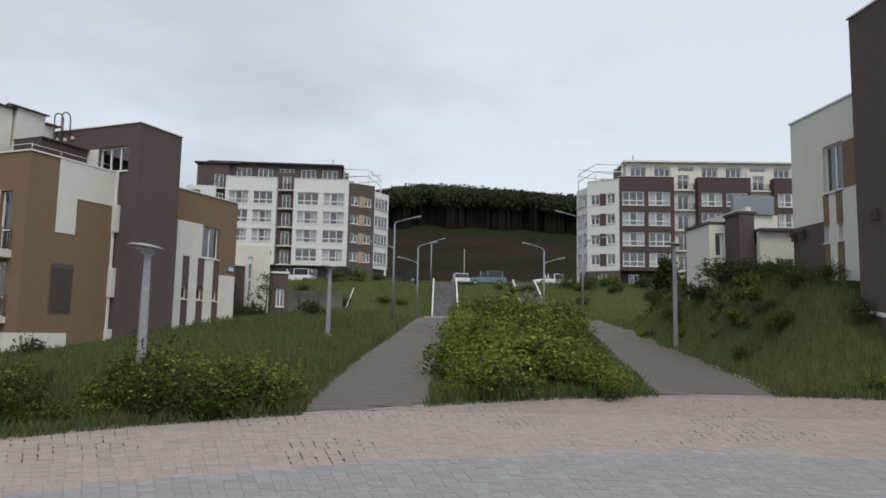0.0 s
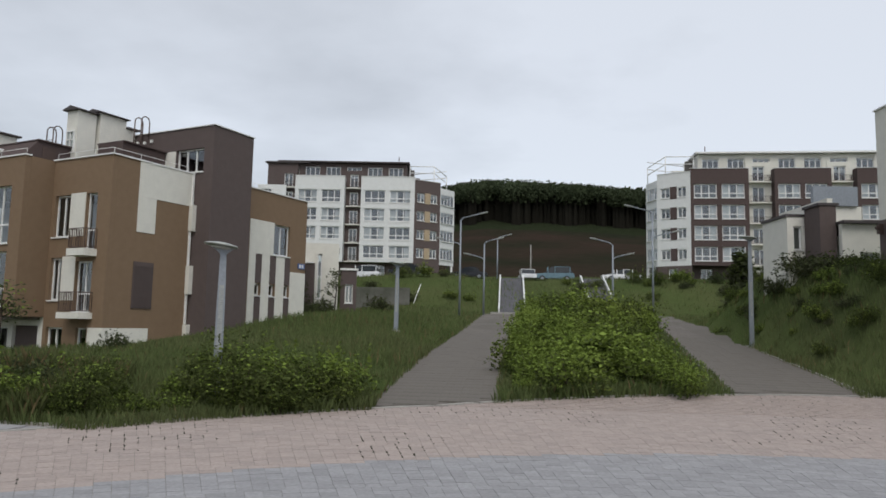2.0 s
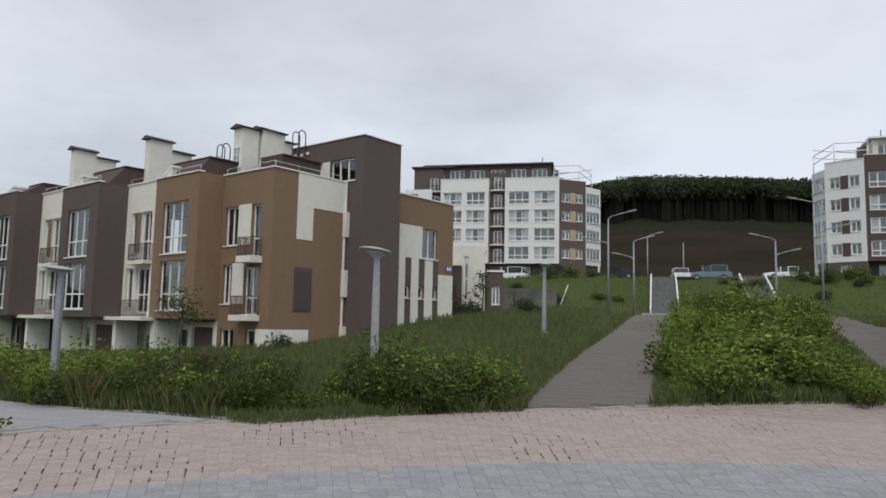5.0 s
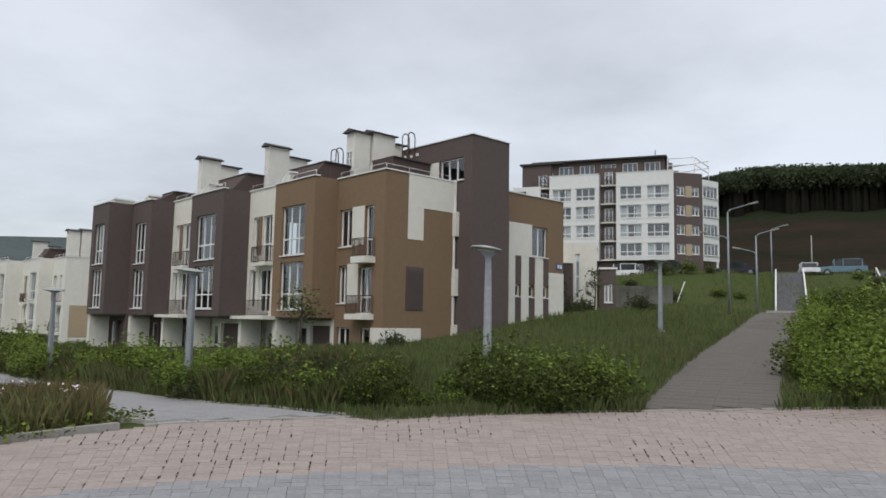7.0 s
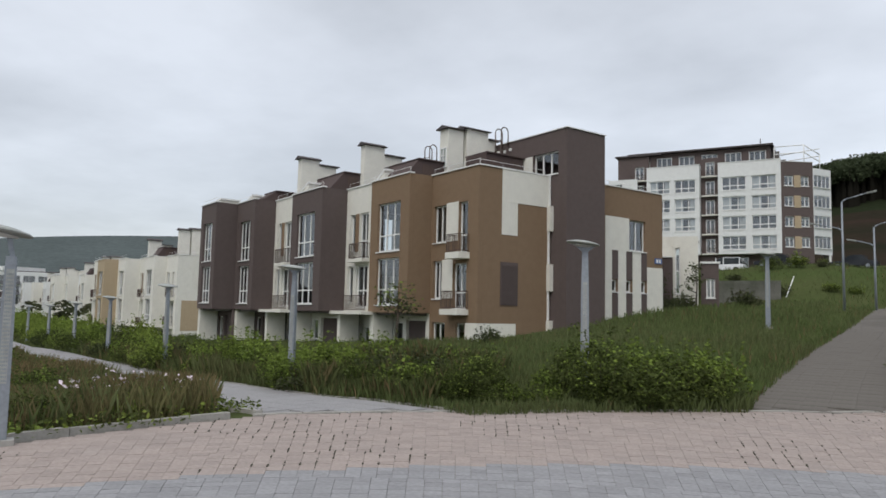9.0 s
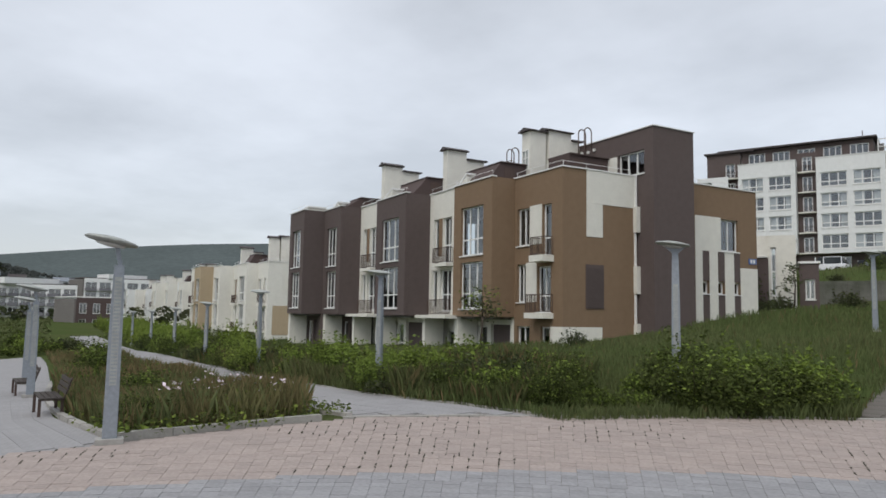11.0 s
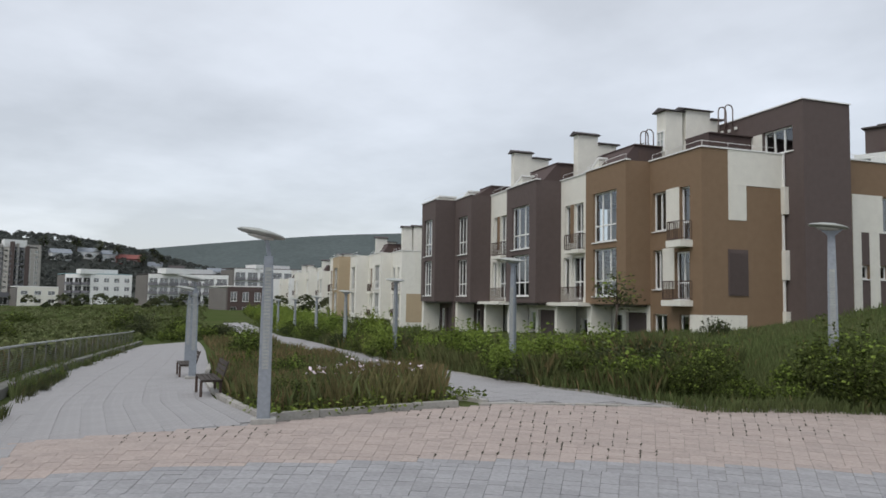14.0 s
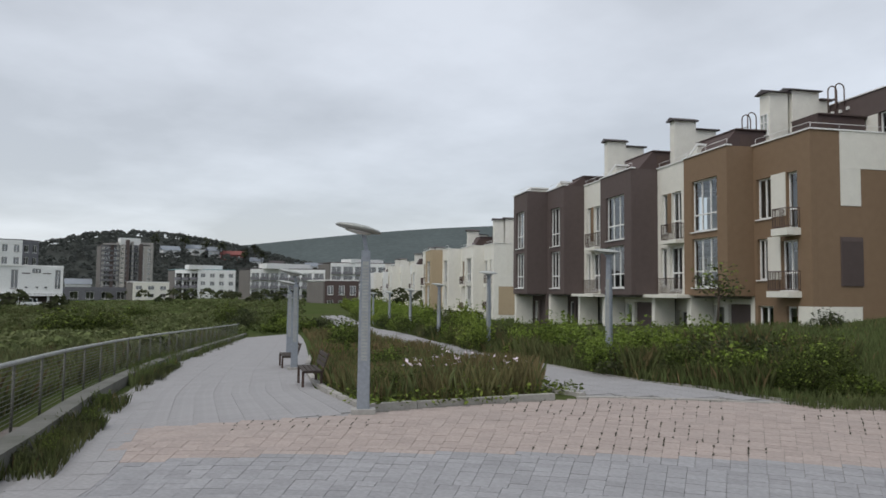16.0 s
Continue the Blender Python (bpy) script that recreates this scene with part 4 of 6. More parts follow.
low_house = thing("garden_house", pose(17.0, 38.6, 0, 0, 0, 5), "low cream and dark house behind the bank", "house")
wall(low_house, M_CREAM, (0.0, -0.2), (2.6, -0.2), 2.5, 7.75, [(0.9, 1.9, 4.9, 6.3, 2, 0)])
wall(low_house, M_CREAM, (2.6, -0.2), (2.6, 6), 2.5, 7.75)
wall(low_house, M_DARK, (-0.85, 0.3), (0.0, 0.3), 2.5, 8.75)
wall(low_house, M_DARK, (-0.85, 1.9), (-0.85, 0.604), 2.5, 8.75)
wall(low_house, M_CREAM, (-1.75, 2.0), (-0.6, 2.0), 2.5, 8.4, [(0.35, 0.8, 6.6, 7.9, 1, 0)])
wall(low_house, M_CREAM, (-1.75, 5.0), (-1.75, 2.304), 2.5, 8.4)
wall(low_house, M_CREAM, (0.0, 0.604), (0.0, 6), 2.5, 9.2)
part("roof", boxes((-0.05, 2.8, -0.5, 6, 7.75, 7.9), (-0.95, 0.15, 0.25, 1.95, 8.76, 8.9), (-1.85, -0.05, 1.96, 5, 8.41, 8.55)), M_ROOF, low_house)
wall(low_house, M_CREAM, (0.3, 3.5), (3.2, 3.5), 7.9, 9.3)
part("grey_roof", boxes((0.4, 2.9, 3.3, 3.6, 9.3, 10.4)), M_GALV, low_house, "grey sheet-metal roof")

porch_house = thing("porch_house", pose(-14.0, 52.1, 0, 0, 0, 14), "small cream and dark entrance house behind the terrace", "house")
wall(porch_house, M_CREAM, (0, 0), (1.7, 0), 1.5, 8.0, [(0.15, 0.5, 3.9, 7.2, 1, 0.5)])
wall(porch_house, M_CREAM, (1.7, 0.304), (1.7, 5), 1.5, 8.0)
wall(porch_house, M_DARK, (-1.6, -1.2), (0, -1.2), 1.0, 6.4, [(0.5, 0.9, 3.0, 4.6, 1, 0)])
wall(porch_house, M_CREAM, (-1.0, 0.1), (-0.004, 0.1), 6.4, 8.0)
wall(porch_house, M_DARK, (1.9, 1.2), (3.1, 1.2), 1.5, 6.15, [(0.35, 0.95, 3.7, 5.1, 2, 0)])
wall(porch_house, M_DARK, (3.1, 1.504), (3.1, 5), 1.5, 6.15)
part("roof", boxes((1.85, 3.2, 1.1, 5, 6.16, 6.3), (-0.05, 1.8, 0.31, 5, 7.7, 7.85), (-1.7, -0.05, -1.3, 0.05, 6.41, 6.5)), M_FRAME, porch_house)

# ---- apartment blocks on the terrace ----


def pent_windows(parent, p, q, z, mat, count, w=2.4):
    length = (Vector(q) - Vector(p)).length
    gap = length / count
    wall(parent, mat, p, q, z, z + 2.9, [(gap * (k + 0.5) - w / 2, gap * (k + 0.5) + w / 2, z + 0.5, z + 2.3, 3, 0) for k in range(count)], bar=0.12)


def apartment(name, m, box_mat, gap_mat, end_mat, pent_mat, widths, gaps, label, mirror, reach=4.1, tip=6.4):
    """A five-storey block: boxes with two columns of windows between recessed balcony shafts, an angled end with glazed corner, penthouse.
    It runs along +x from its corner (or along -x when mirrored), ground at 0."""
    block = thing(name, m, label, "apartment block", "apartment blocks")
    s = -1 if mirror else 1
    base, top, floor = 2.3, 16.2, 3.0

    def span(a, b):
        return (min(s * a, s * b), max(s * a, s * b))

    x = 0.0
    for i, w in enumerate(widths):
        a, b = span(x, x + w)
        cols = (0.06 * w, 0.455 * w), (0.535 * w, 0.93 * w)
        # pale curtains added in two of three windows to brighten the panes
        ops = [(c0, c1, base + 0.62 + floor * k, base + 2.68 + floor * k, 3, 0.35, (i + 2 * j + k) % 3 != 0) for j, (c0, c1) in enumerate(cols) for k in range(4)]
        wall(block, box_mat, (a, 0), (b, 0), base, top, ops, bar=0.13)
        wall(block, box_mat, (a, 1.5), (a, 0.304), base, top, thick=0.298)
        wall(block, box_mat, (b, 0.304), (b, 1.5), base, top, thick=0.298)
        part("underside", boxes((a + 0.305, b - 0.305, 0.305, 1.8, base + 0.01, base + 0.2)), box_mat, block)
        for k in range(1, 4):
            part("floor_slab", boxes((a + 0.31, b - 0.31, 0.31, 8, base + floor * k - 0.2, base + floor * k)), M_DIM, block)
        part("room_divider", boxes((a + 0.31, b - 0.31, 4.0, 4.1, base, top - 0.5)), M_DIM, block)
        coping(block, ((a, 0), (b, 0)), top)
        x += w
        if i < len(gaps):
            g = gaps[i]
            a, b = span(x, x + g)
            wall(block, gap_mat, (a, 1.5), (b, 1.5), 0, top + 1.2, [(g * 0.25, g * 0.75, base + 0.3 + floor * k, base + 2.5 + floor * k, 2, 0) for k in range(5) if base + 2.5 + floor * k < top + 1.2], bar=0.13)
            for k in range(5):
                balcony(block, pose(a + 0.15, 1.5, base + 0.2 + floor * k), g - 0.3, 0.7, 0.18, 0.9)
            x += g
    total = x
    # recessed ground floor
    a, b = span(0, total)
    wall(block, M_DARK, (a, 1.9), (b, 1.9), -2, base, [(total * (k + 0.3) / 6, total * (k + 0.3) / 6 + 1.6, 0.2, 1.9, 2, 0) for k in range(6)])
    # angled end and glazed corner
    p0, p1 = (0, 0), (s * -reach, 2.6)
    ops = [(0.5, 1.9, base + 0.9 + floor * k, base + 2.4 + floor * k, 2, 0) for k in range(4)] + [(3.0, 4.3, base + 0.9 + floor * k, base + 2.4 + floor * k, 2, 0) for k in range(4)]
    left, right = (p1, p0) if s > 0 else (p0, p1)
    wall(block, end_mat, left, right, base, top - 0.4, ops, bar=0.12)
    wall(block, M_DARK, left, right, -2, base - 0.01, [(1.6, 3.0, 0.3, 1.9, 2, 0)])
    for k in range(4):
        o = 0.4 if k % 2 else 2.6
        panel(block, M_TAN if end_mat is M_DARK else M_MAROON, left, right, (1.95, 2.95, base + 0.7 + floor * k, base + 2.5 + floor * k))
    coping(block, (left, right), top - 0.4)
    c0, c1 = p1, (s * -tip, 5.8)
    left, right = (c1, c0) if s > 0 else (c0, c1)
    ln = (Vector(c1) - Vector(c0)).length
    wall(block, M_WHITE_WALL, left, right, base, top - 1.2, [(0.2, ln - 0.2, base + 0.9 + floor * k, base + 2.75 + floor * k, 4, 0) for k in range(4)], thick=0.2, setback=0.05)
    part("corner_post", boxes((-0.15, 0.15, -0.15, 0.15, -2, base)), M_FRAME, block, at=pose(s * (0.3 - tip), 5.5, 0))
    part("corner_floors", boxes(*[span(0.6 - tip, -0.6) + (5.0, 9.0, base + floor * k - 0.1, base + floor * k) for k in range(1, 5)]), M_WHITE_WALL, block)
    wall(block, end_mat, *(((s * (2.4 - tip), 14), (s * -tip, 5.804)) if s > 0 else ((s * -tip, 5.804), (s * (1.0 - tip), 14))), -2, top - 1.2)
    part("roof", boxes(span(0.0, total) + (1.81, 14, top - 0.6, top - 0.3), span(2.6 - tip, -0.05) + (6.0, 13, top - 1.6, top - 1.3)), M_ROOF, block)
    # rear wall and an unseen inner sheet keep sky light from showing through windows
    part("rear_wall", boxes(span(0.0, total) + (13.6, 14, -2, top + 2.6)), gap_mat, block)
    part("lift_core", boxes(span(0.5, total - 0.3) + (6.0, 6.3, -1, top + 2.4)), M_DIM, block)
    # penthouse
    a, b = span(1.6, total)
    n = max(3, int(total / 3.6))
    pent_windows(block, (a, 2.4), (b, 2.4), top - 0.3, pent_mat, n)
    sides = (((a, 10), (a, 2.704)), ((b, 2.704), (b, 10)))
    for p, q in sides:
        wall(block, pent_mat, p, q, top - 0.3, top + 2.6, thick=0.298)
    part("pent_roof", boxes((a - 0.5, b + 0.5, 1.7, 10, top + 2.62, top + 2.85)), M_ROOF if pent_mat is M_DARK else M_FRAME, block)
    # open white frame over the end terrace
    bm = bmesh.new()
    corner = [(s * 1.0, 2.4), (s * -3.0, 2.4), (s * -5.0, 6.0), (s * 1.0, 9.0)]
    for zz, pts in ((top + 2.3, corner), (top + 1.2, corner)):
        for p, q in zip(pts, pts[1:]):
            rod(bm, (*p, zz), (*q, zz - (0.9 if q[0] * s < -4 else 0)), 0.07, 6)
    for p in corner:
        rod(bm, (*p, top - 1.0), (*p, top + (1.4 if p[0] * s < -4 else 2.3)), 0.07, 6)
    part("terrace_frame", bm, M_FRAME, block, "white steel frame over the roof terrace")
    part("antenna", rod(bmesh.new(), (s * 3, 4, top + 2.8), (s * 3, 4, top + 4.2), 0.06, 6), M_RAIL, block)
    return block


apartment("apartment_block", pose(-14.9, 114.8, 9.8, 0, 0, 4), M_WHITE_WALL, M_DARK, M_DARK, M_DARK, (8.7, 8.0), (2.7, 2.9), "white and brown five-storey apartment block with glazed corner", True)
apartment("apartment_block", pose(26.0, 104.8, 9.1, 0, 0, -2), M_MAROON, M_CREAM, M_WHITE_WALL, M_CREAM, (8.0, 7.6, 7.6), (3.5, 3.4, 3.4), "brown and cream five-storey apartment block with balconies", False, 4.2, 5.3)
wing = thing("low_wing", pose(-40.3, 113.0, 9.8, 0, 0, 4), "white lower wing of the apartment block", "apartment block")
wall(wing, M_WHITE_WALL, (0, 0), (4.6, 0), 0, 14.6, [(0.6, 2.2, 3.0 + 3 * k, 4.9 + 3 * k, 3, 0.35) for k in range(4)])
wall(wing, M_WHITE_WALL, (0, 9), (0, 0.304), 0, 14.6)
wall(wing, M_DARK, (1.0, 2.0), (6.0, 2.0), 14.6, 18.6, [(2.6, 4.0, 15.3, 17.0, 2, 0)])
part("roof", boxes((0.31, 4.5, 0.31, 9, 14.0, 14.2), (0.6, 8.0, 1.6, 9, 18.62, 18.85)), M_ROOF, wing)

# ---- planting ----
rng = np.random.default_rng(7)


def blades_mesh(name, px, py, pz, tall, wide, mats, pick):
    """Bent grass blades, each a quad and a tip, from arrays of roots."""
    n = len(px)
    turn, lean = rng.uniform(0, 2 * np.pi, n), rng.uniform(0.08, 0.45, n)
    sx, sy = np.cos(turn) * wide / 2, np.sin(turn) * wide / 2
    dirn = rng.uniform(0, 2 * np.pi, n)
    lx, ly = np.cos(dirn) * tall * lean, np.sin(dirn) * tall * lean
    v = np.empty((n, 4, 3))
    v[:, 0] = np.c_[px - sx, py - sy, pz - 0.05]
    v[:, 1] = np.c_[px + sx, py + sy, pz - 0.05]
    v[:, 2] = np.c_[px + sx * 0.75 + lx * 0.4, py + sy * 0.75 + ly * 0.4, pz + tall * 0.6]
    v[:, 3] = np.c_[px + lx, py + ly, pz + tall]
    i = np.arange(n)[:, None] * 4
    f = np.concatenate([i + [0, 1, 2], i + [0, 2, 3]], axis=1).ravel()
    return raw_mesh(name, v.reshape(-1, 3), f, 3, mats, np.repeat(pick, 2))


def scatter(n, az0, az1, r0, r1, keep):
    """Roots spread evenly as seen from the plaza, where keep(x, y) allows."""
    out = []
    az, lr = rng.uniform(radians(az0), radians(az1), n), rng.uniform(math.log(r0), math.log(r1), n)
    for a, r in zip(az, np.exp(lr)):
        x, y = -r * math.sin(a), r * math.cos(a)
        if keep(x, y):
            out.append((x, y, height(x, y)))
    return np.array(out)


def meadow(name, roots, low, high, label, seed_share=0.06, coarse=1.0, patch=0.09, tint=None, main=None):
    px, py, pz = roots.T
    r = np.hypot(px, py)
    lump = np.array([noise.noise((x * patch * 2, y * patch * 2, 5.0)) for x, y in zip(px, py)])
    tall = rng.uniform(low, high, len(px)) * (1 + (1.0 if patch > 0.3 else 0.55) * lump)
    wide = 0.016 * coarse * np.maximum(1.0, r / 20) * rng.uniform(0.7, 1.4, len(px))
    pick = (rng.random(len(px)) < seed_share * (1 + 2.5 * np.maximum(0, lump))).astype(np.int32)
    return tagged(new(name, blades_mesh(name, px, py, pz, tall, wide, (main or M_BLADE, tint or M_SEED), pick)), label, "grass", kind="stuff")


def lawn_here(x, y):
    if x < -8.5 and y < interp(-x, [-p[0] for p in LINE_WALK], [p[1] for p in LINE_WALK]) and y > edge_y(PROM_OUT, x):
        return False
    return y > -2 and cover(x, y) == "grass" and not in_planter(x, y) and not (x < -12 and y < edge_y(PROM_OUT, x) - 1.2)


def bed_here(x, y):
    return in_planter(x, y) and in_planter(x + 0.45, y - 0.1) and in_planter(x, y - 0.35) and (x < -13.4 or rng.random() < 0.25)


meadow("lawn_grass", scatter(310000, -36, 80, 13, 100, lawn_here), 0.18, 0.42, "long unmown grass on the slope between the paths", 0.04, 0.75)
meadow("planter_grass", scatter(150000, 50, 78, 11, 60, bed_here), 0.30, 0.72, "tall seeding grass in the kerbed bed", 0.50, 0.36)
meadow("valley_grass", scatter(120000, 60, 100, 11, 220, lambda x, y: x < -9 and y < edge_y(PROM_OUT, x) - 1.6), 0.35, 0.8, "rough meadow beyond the railing", 0.12, 0.9, 0.09, M_SEED, M_MEADOW)


def near_edge(x, y):
    out = math.hypot(x - PLAZA[0], y - PLAZA[1]) - PLAZA[2]
    return -0.25 < out < 0.5 and x > -9.3 and y > 13 and not (offside(LINE_PATH, x, y) < 1.5 or offside(LINE_PATH2, x, y) < 1.8 or offside(LINE_WALK, x, y) < 1.4)


def near_fence(x, y):
    d = edge_y(PROM_OUT, x) - y
    return -0.35 < d < 0.3 and noise.noise((x * 0.6, y * 0.6, 9)) > 0.02 and x < -8


meadow("edge_weeds", scatter(110000, -32, 45, 14, 27, near_edge), 0.10, 0.36, "weeds creeping over the plaza edge", 0.02, 1.3)
def hedge_here(x, y):
    d = y - interp(-x, [-p[0] for p in LINE_WALK], [p[1] for p in LINE_WALK])
    return 1.7 < d < 6.0 and -45 < x < -9.5 and not in_plaza(x, y, 0.1) and cover(x, y) == "grass"


meadow("tall_weeds", scatter(170000, 24, 66, 17, 50, hedge_here), 0.25, 0.74, "tall grassy weeds in front of the houses", 0.14, 0.5, 0.35, M_SEED, M_HEDGE)


def path_side(x, y):
    d = min(abs(offside(LINE_PATH, x, y) - 1.82), abs(offside(LINE_PATH2, x, y) - 2.15 + 0.014 * (y - 20)))
    return y < 66 and d < 0.24 and noise.noise((x * 0.9, y * 0.5, 14)) > -0.25 and not in_plaza(x, y, 0.1)


meadow("path_weeds", scatter(90000, -26, 12, 18, 66, path_side), 0.05, 0.26, "low weeds creeping over the footpath edges", 0.10, 1.0)
meadow("wall_weeds", scatter(110000, 60, 98, 8.5, 50, near_fence), 0.06, 0.30, "weeds along the low wall of the railing", 0.12, 0.7, 0.09, M_SEED, M_HEDGE)


def joint_here(x, y):
    r = math.hypot(x - PLAZA[0], y - PLAZA[1])
    if not (in_plaza(x, y) and math.hypot(x - DISC[0], y - DISC[1]) > DISC[2] + 0.15):
        return False
    near = (PLAZA[2] - r) / 9
    return noise.noise((x * 0.35, y * 0.35, 2)) > -0.1 + near * 0.5


def leaf_mesh(name, centres, size, mat, mat2=None, share=0.0):
    """Folded leaves of random turn at the given centres."""
    c = np.asarray(centres)
    n = len(c)
    a = rng.normal(size=(n, 3))
    a[:, 2] = np.abs(a[:, 2]) * 0.4
    a /= np.linalg.norm(a, axis=1)[:, None]
    b = np.cross(a, rng.normal(size=(n, 3)))
    b /= np.linalg.norm(b, axis=1)[:, None]
    s = size * rng.uniform(0.6, 1.35, n)[:, None]
    v = np.empty((n, 4, 3))
    v[:, 0], v[:, 1], v[:, 2], v[:, 3] = c - a * s, c + b * s * 0.5, c + a * s, c - b * s * 0.5 + np.array([0, 0, 0.2]) * s
    i = np.arange(n)[:, None] * 4
    f = np.concatenate([i + [0, 1, 2], i + [0, 2, 3]], axis=1).ravel()
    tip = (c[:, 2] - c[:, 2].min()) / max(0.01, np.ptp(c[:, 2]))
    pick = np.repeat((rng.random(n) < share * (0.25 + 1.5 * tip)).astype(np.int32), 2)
    return raw_mesh(name, v.reshape(-1, 3), f, 3, (mat, mat2 or mat), pick)


# moss tufts at the corners of the ring's pavers
tufts = scatter(4800, -34, 75, 8.5, 27, joint_here)
snap = []
for x, y, z in tufts:
    r, w = math.hypot(x - CENTRE[0], y - CENTRE[1]), math.atan2(x - CENTRE[0], y - CENTRE[1])
    row = int((r - 6.0) / PAVER_L)
    n = round(radians(200) * (6.0 + row // 8 * 8 * PAVER_L + 0.8) / PAVER_W)
    w = radians(-100) + round((w - radians(-100)) / radians(200) * n) * radians(200) / n
    long = rng.uniform(0.02, 0.075)
    for k in range(6):
        a, b = r + rng.normal(0, long), w + rng.normal(0, 0.004) / r
        snap.append((CENTRE[0] + a * math.sin(b), CENTRE[1] + a * math.cos(b), z))
snap = np.array(snap)
snap[:, 2] += 0.008
moss = tagged(new("joint_moss", leaf_mesh("joint_moss", snap, 0.015, M_MOSS)), "dark moss tufts in the paver joints", "moss", kind="stuff")


def lobes(n, radius, tall, count, hollow=0.55, up=0.62):
    """Points over several overlapping lobes: the outline of a shrub or crown."""
    heads = [(rng.uniform(-0.6, 0.6) * radius, rng.uniform(-0.6, 0.6) * radius, tall * rng.uniform(0.35, up), radius * rng.uniform(0.35, 0.62), tall * rng.uniform(0.22, 0.42)) for _ in range(count)]
    out = []
    for _ in range(n):
        hx, hy, hz, hr, hv = heads[rng.integers(count)]
        d = rng.normal(size=3)
        d /= np.linalg.norm(d)
        k = rng.uniform(hollow, 1.0) ** 0.6 * (1 + 0.12 * rng.normal())
        out.append((hx + d[0] * hr * k, hy + d[1] * hr * k, max(0.03, hz + d[2] * hv * k)))
    return out


def shrub(kind, radius, tall, leaves, size, mat, mat2, share, label):
    """A shrub standing at the origin: stems and foliage."""
    t = thing("shrub", pose(0, 0, -500), label, "shrub", "shrubs")
    stems = bmesh.new()
    for _ in range(7):
        a, w = rng.uniform(0, 6.28), rng.uniform(0.2, 0.7) * radius
        rod(stems, (0.05 * math.cos(a), 0.05 * math.sin(a), -0.1), (w * math.cos(a), w * math.sin(a), tall * rng.uniform(0.5, 0.9)), 0.018, 5, 0.006)
    part("stem", stems, M_BARK, t)
    pts = lobes(int(leaves * 0.75), radius, tall, 9)
    for _ in range(leaves // 60):
        a, w, top = rng.uniform(0, 6.28), radius * rng.uniform(0.1, 0.95), tall * rng.uniform(0.75, 1.25)
        for k in range(15):
            q = rng.uniform(0.35, 1.0)
            pts.append((w * math.cos(a) * (0.7 + 0.4 * q) + rng.normal(0, 0.03), w * math.sin(a) * (0.7 + 0.4 * q) + rng.normal(0, 0.03), top * q))
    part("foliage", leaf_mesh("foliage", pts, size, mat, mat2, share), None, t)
    return t


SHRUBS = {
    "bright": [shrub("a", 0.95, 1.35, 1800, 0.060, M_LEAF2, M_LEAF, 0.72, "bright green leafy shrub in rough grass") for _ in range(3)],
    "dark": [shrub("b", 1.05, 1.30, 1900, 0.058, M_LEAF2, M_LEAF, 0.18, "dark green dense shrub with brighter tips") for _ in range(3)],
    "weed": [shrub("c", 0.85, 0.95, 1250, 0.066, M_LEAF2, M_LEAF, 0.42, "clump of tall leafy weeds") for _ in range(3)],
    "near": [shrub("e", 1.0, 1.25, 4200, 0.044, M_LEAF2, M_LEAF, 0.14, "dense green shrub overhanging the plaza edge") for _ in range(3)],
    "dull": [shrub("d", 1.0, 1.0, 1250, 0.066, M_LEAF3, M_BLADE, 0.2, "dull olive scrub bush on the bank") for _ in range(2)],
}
USED = set()
FAR_SHRUBS = {kind: [] for kind in SHRUBS}


def plant(kind, x, y, scale, sink=0.05):
    """A shrub at x, y: near the plaza a thing of its own, farther off or very small a clump of the joined scrub."""
    src = SHRUBS[kind][random.randrange(len(SHRUBS[kind]))]
    m = pose(x, y, height(x, y) - sink, random.uniform(-4, 4), random.uniform(-4, 4), random.uniform(0, 360)) @ Matrix.Diagonal((scale, scale, scale * random.uniform(0.85, 1.15), 1))
    if math.hypot(x, y) > 33 or scale < 0.34:
        FAR_SHRUBS[kind].append((src, m))
        return None
    if src.name not in USED:
        USED.add(src.name)
        src.matrix_basis = m
        return src
    c = copy_thing(src, Matrix())
    c.matrix_basis = m
    return c


def join_far_shrubs():
    for kind, rows in FAR_SHRUBS.items():
        vs, picks = [], []
        for src, m in rows:
            me = next(o for o in src.children if o.name.startswith("foliage")).data
            co = np.empty(len(me.vertices) * 3)
            me.vertices.foreach_get("co", co)
            pick = np.empty(len(me.polygons), dtype=np.int32)
            me.polygons.foreach_get("material_index", pick)
            mat = np.array(m)
            vs.append(co.reshape(-1, 3) @ mat[:3, :3].T + mat[:3, 3])
            picks.append(pick)
        if not vs:
            continue
        v = np.concatenate(vs)
        i = np.arange(len(v) // 4)[:, None] * 4
        f = np.concatenate([i + [0, 1, 2], i + [0, 2, 3]], axis=1).ravel()
        mats = list(next(o for o in SHRUBS[kind][0].children if o.name.startswith("foliage")).data.materials)
        tagged(new("scrub", raw_mesh("scrub", v, f, 3, mats, np.concatenate(picks))), {"bright": "bright green scrub farther along the slope", "dark": "dark green scrub farther along the slope", "weed": "tall leafy weeds farther along the street", "near": "low green growth at the plaza edge", "dull": "dull olive scrub on the banks"}[kind], "scrub", kind="stuff")


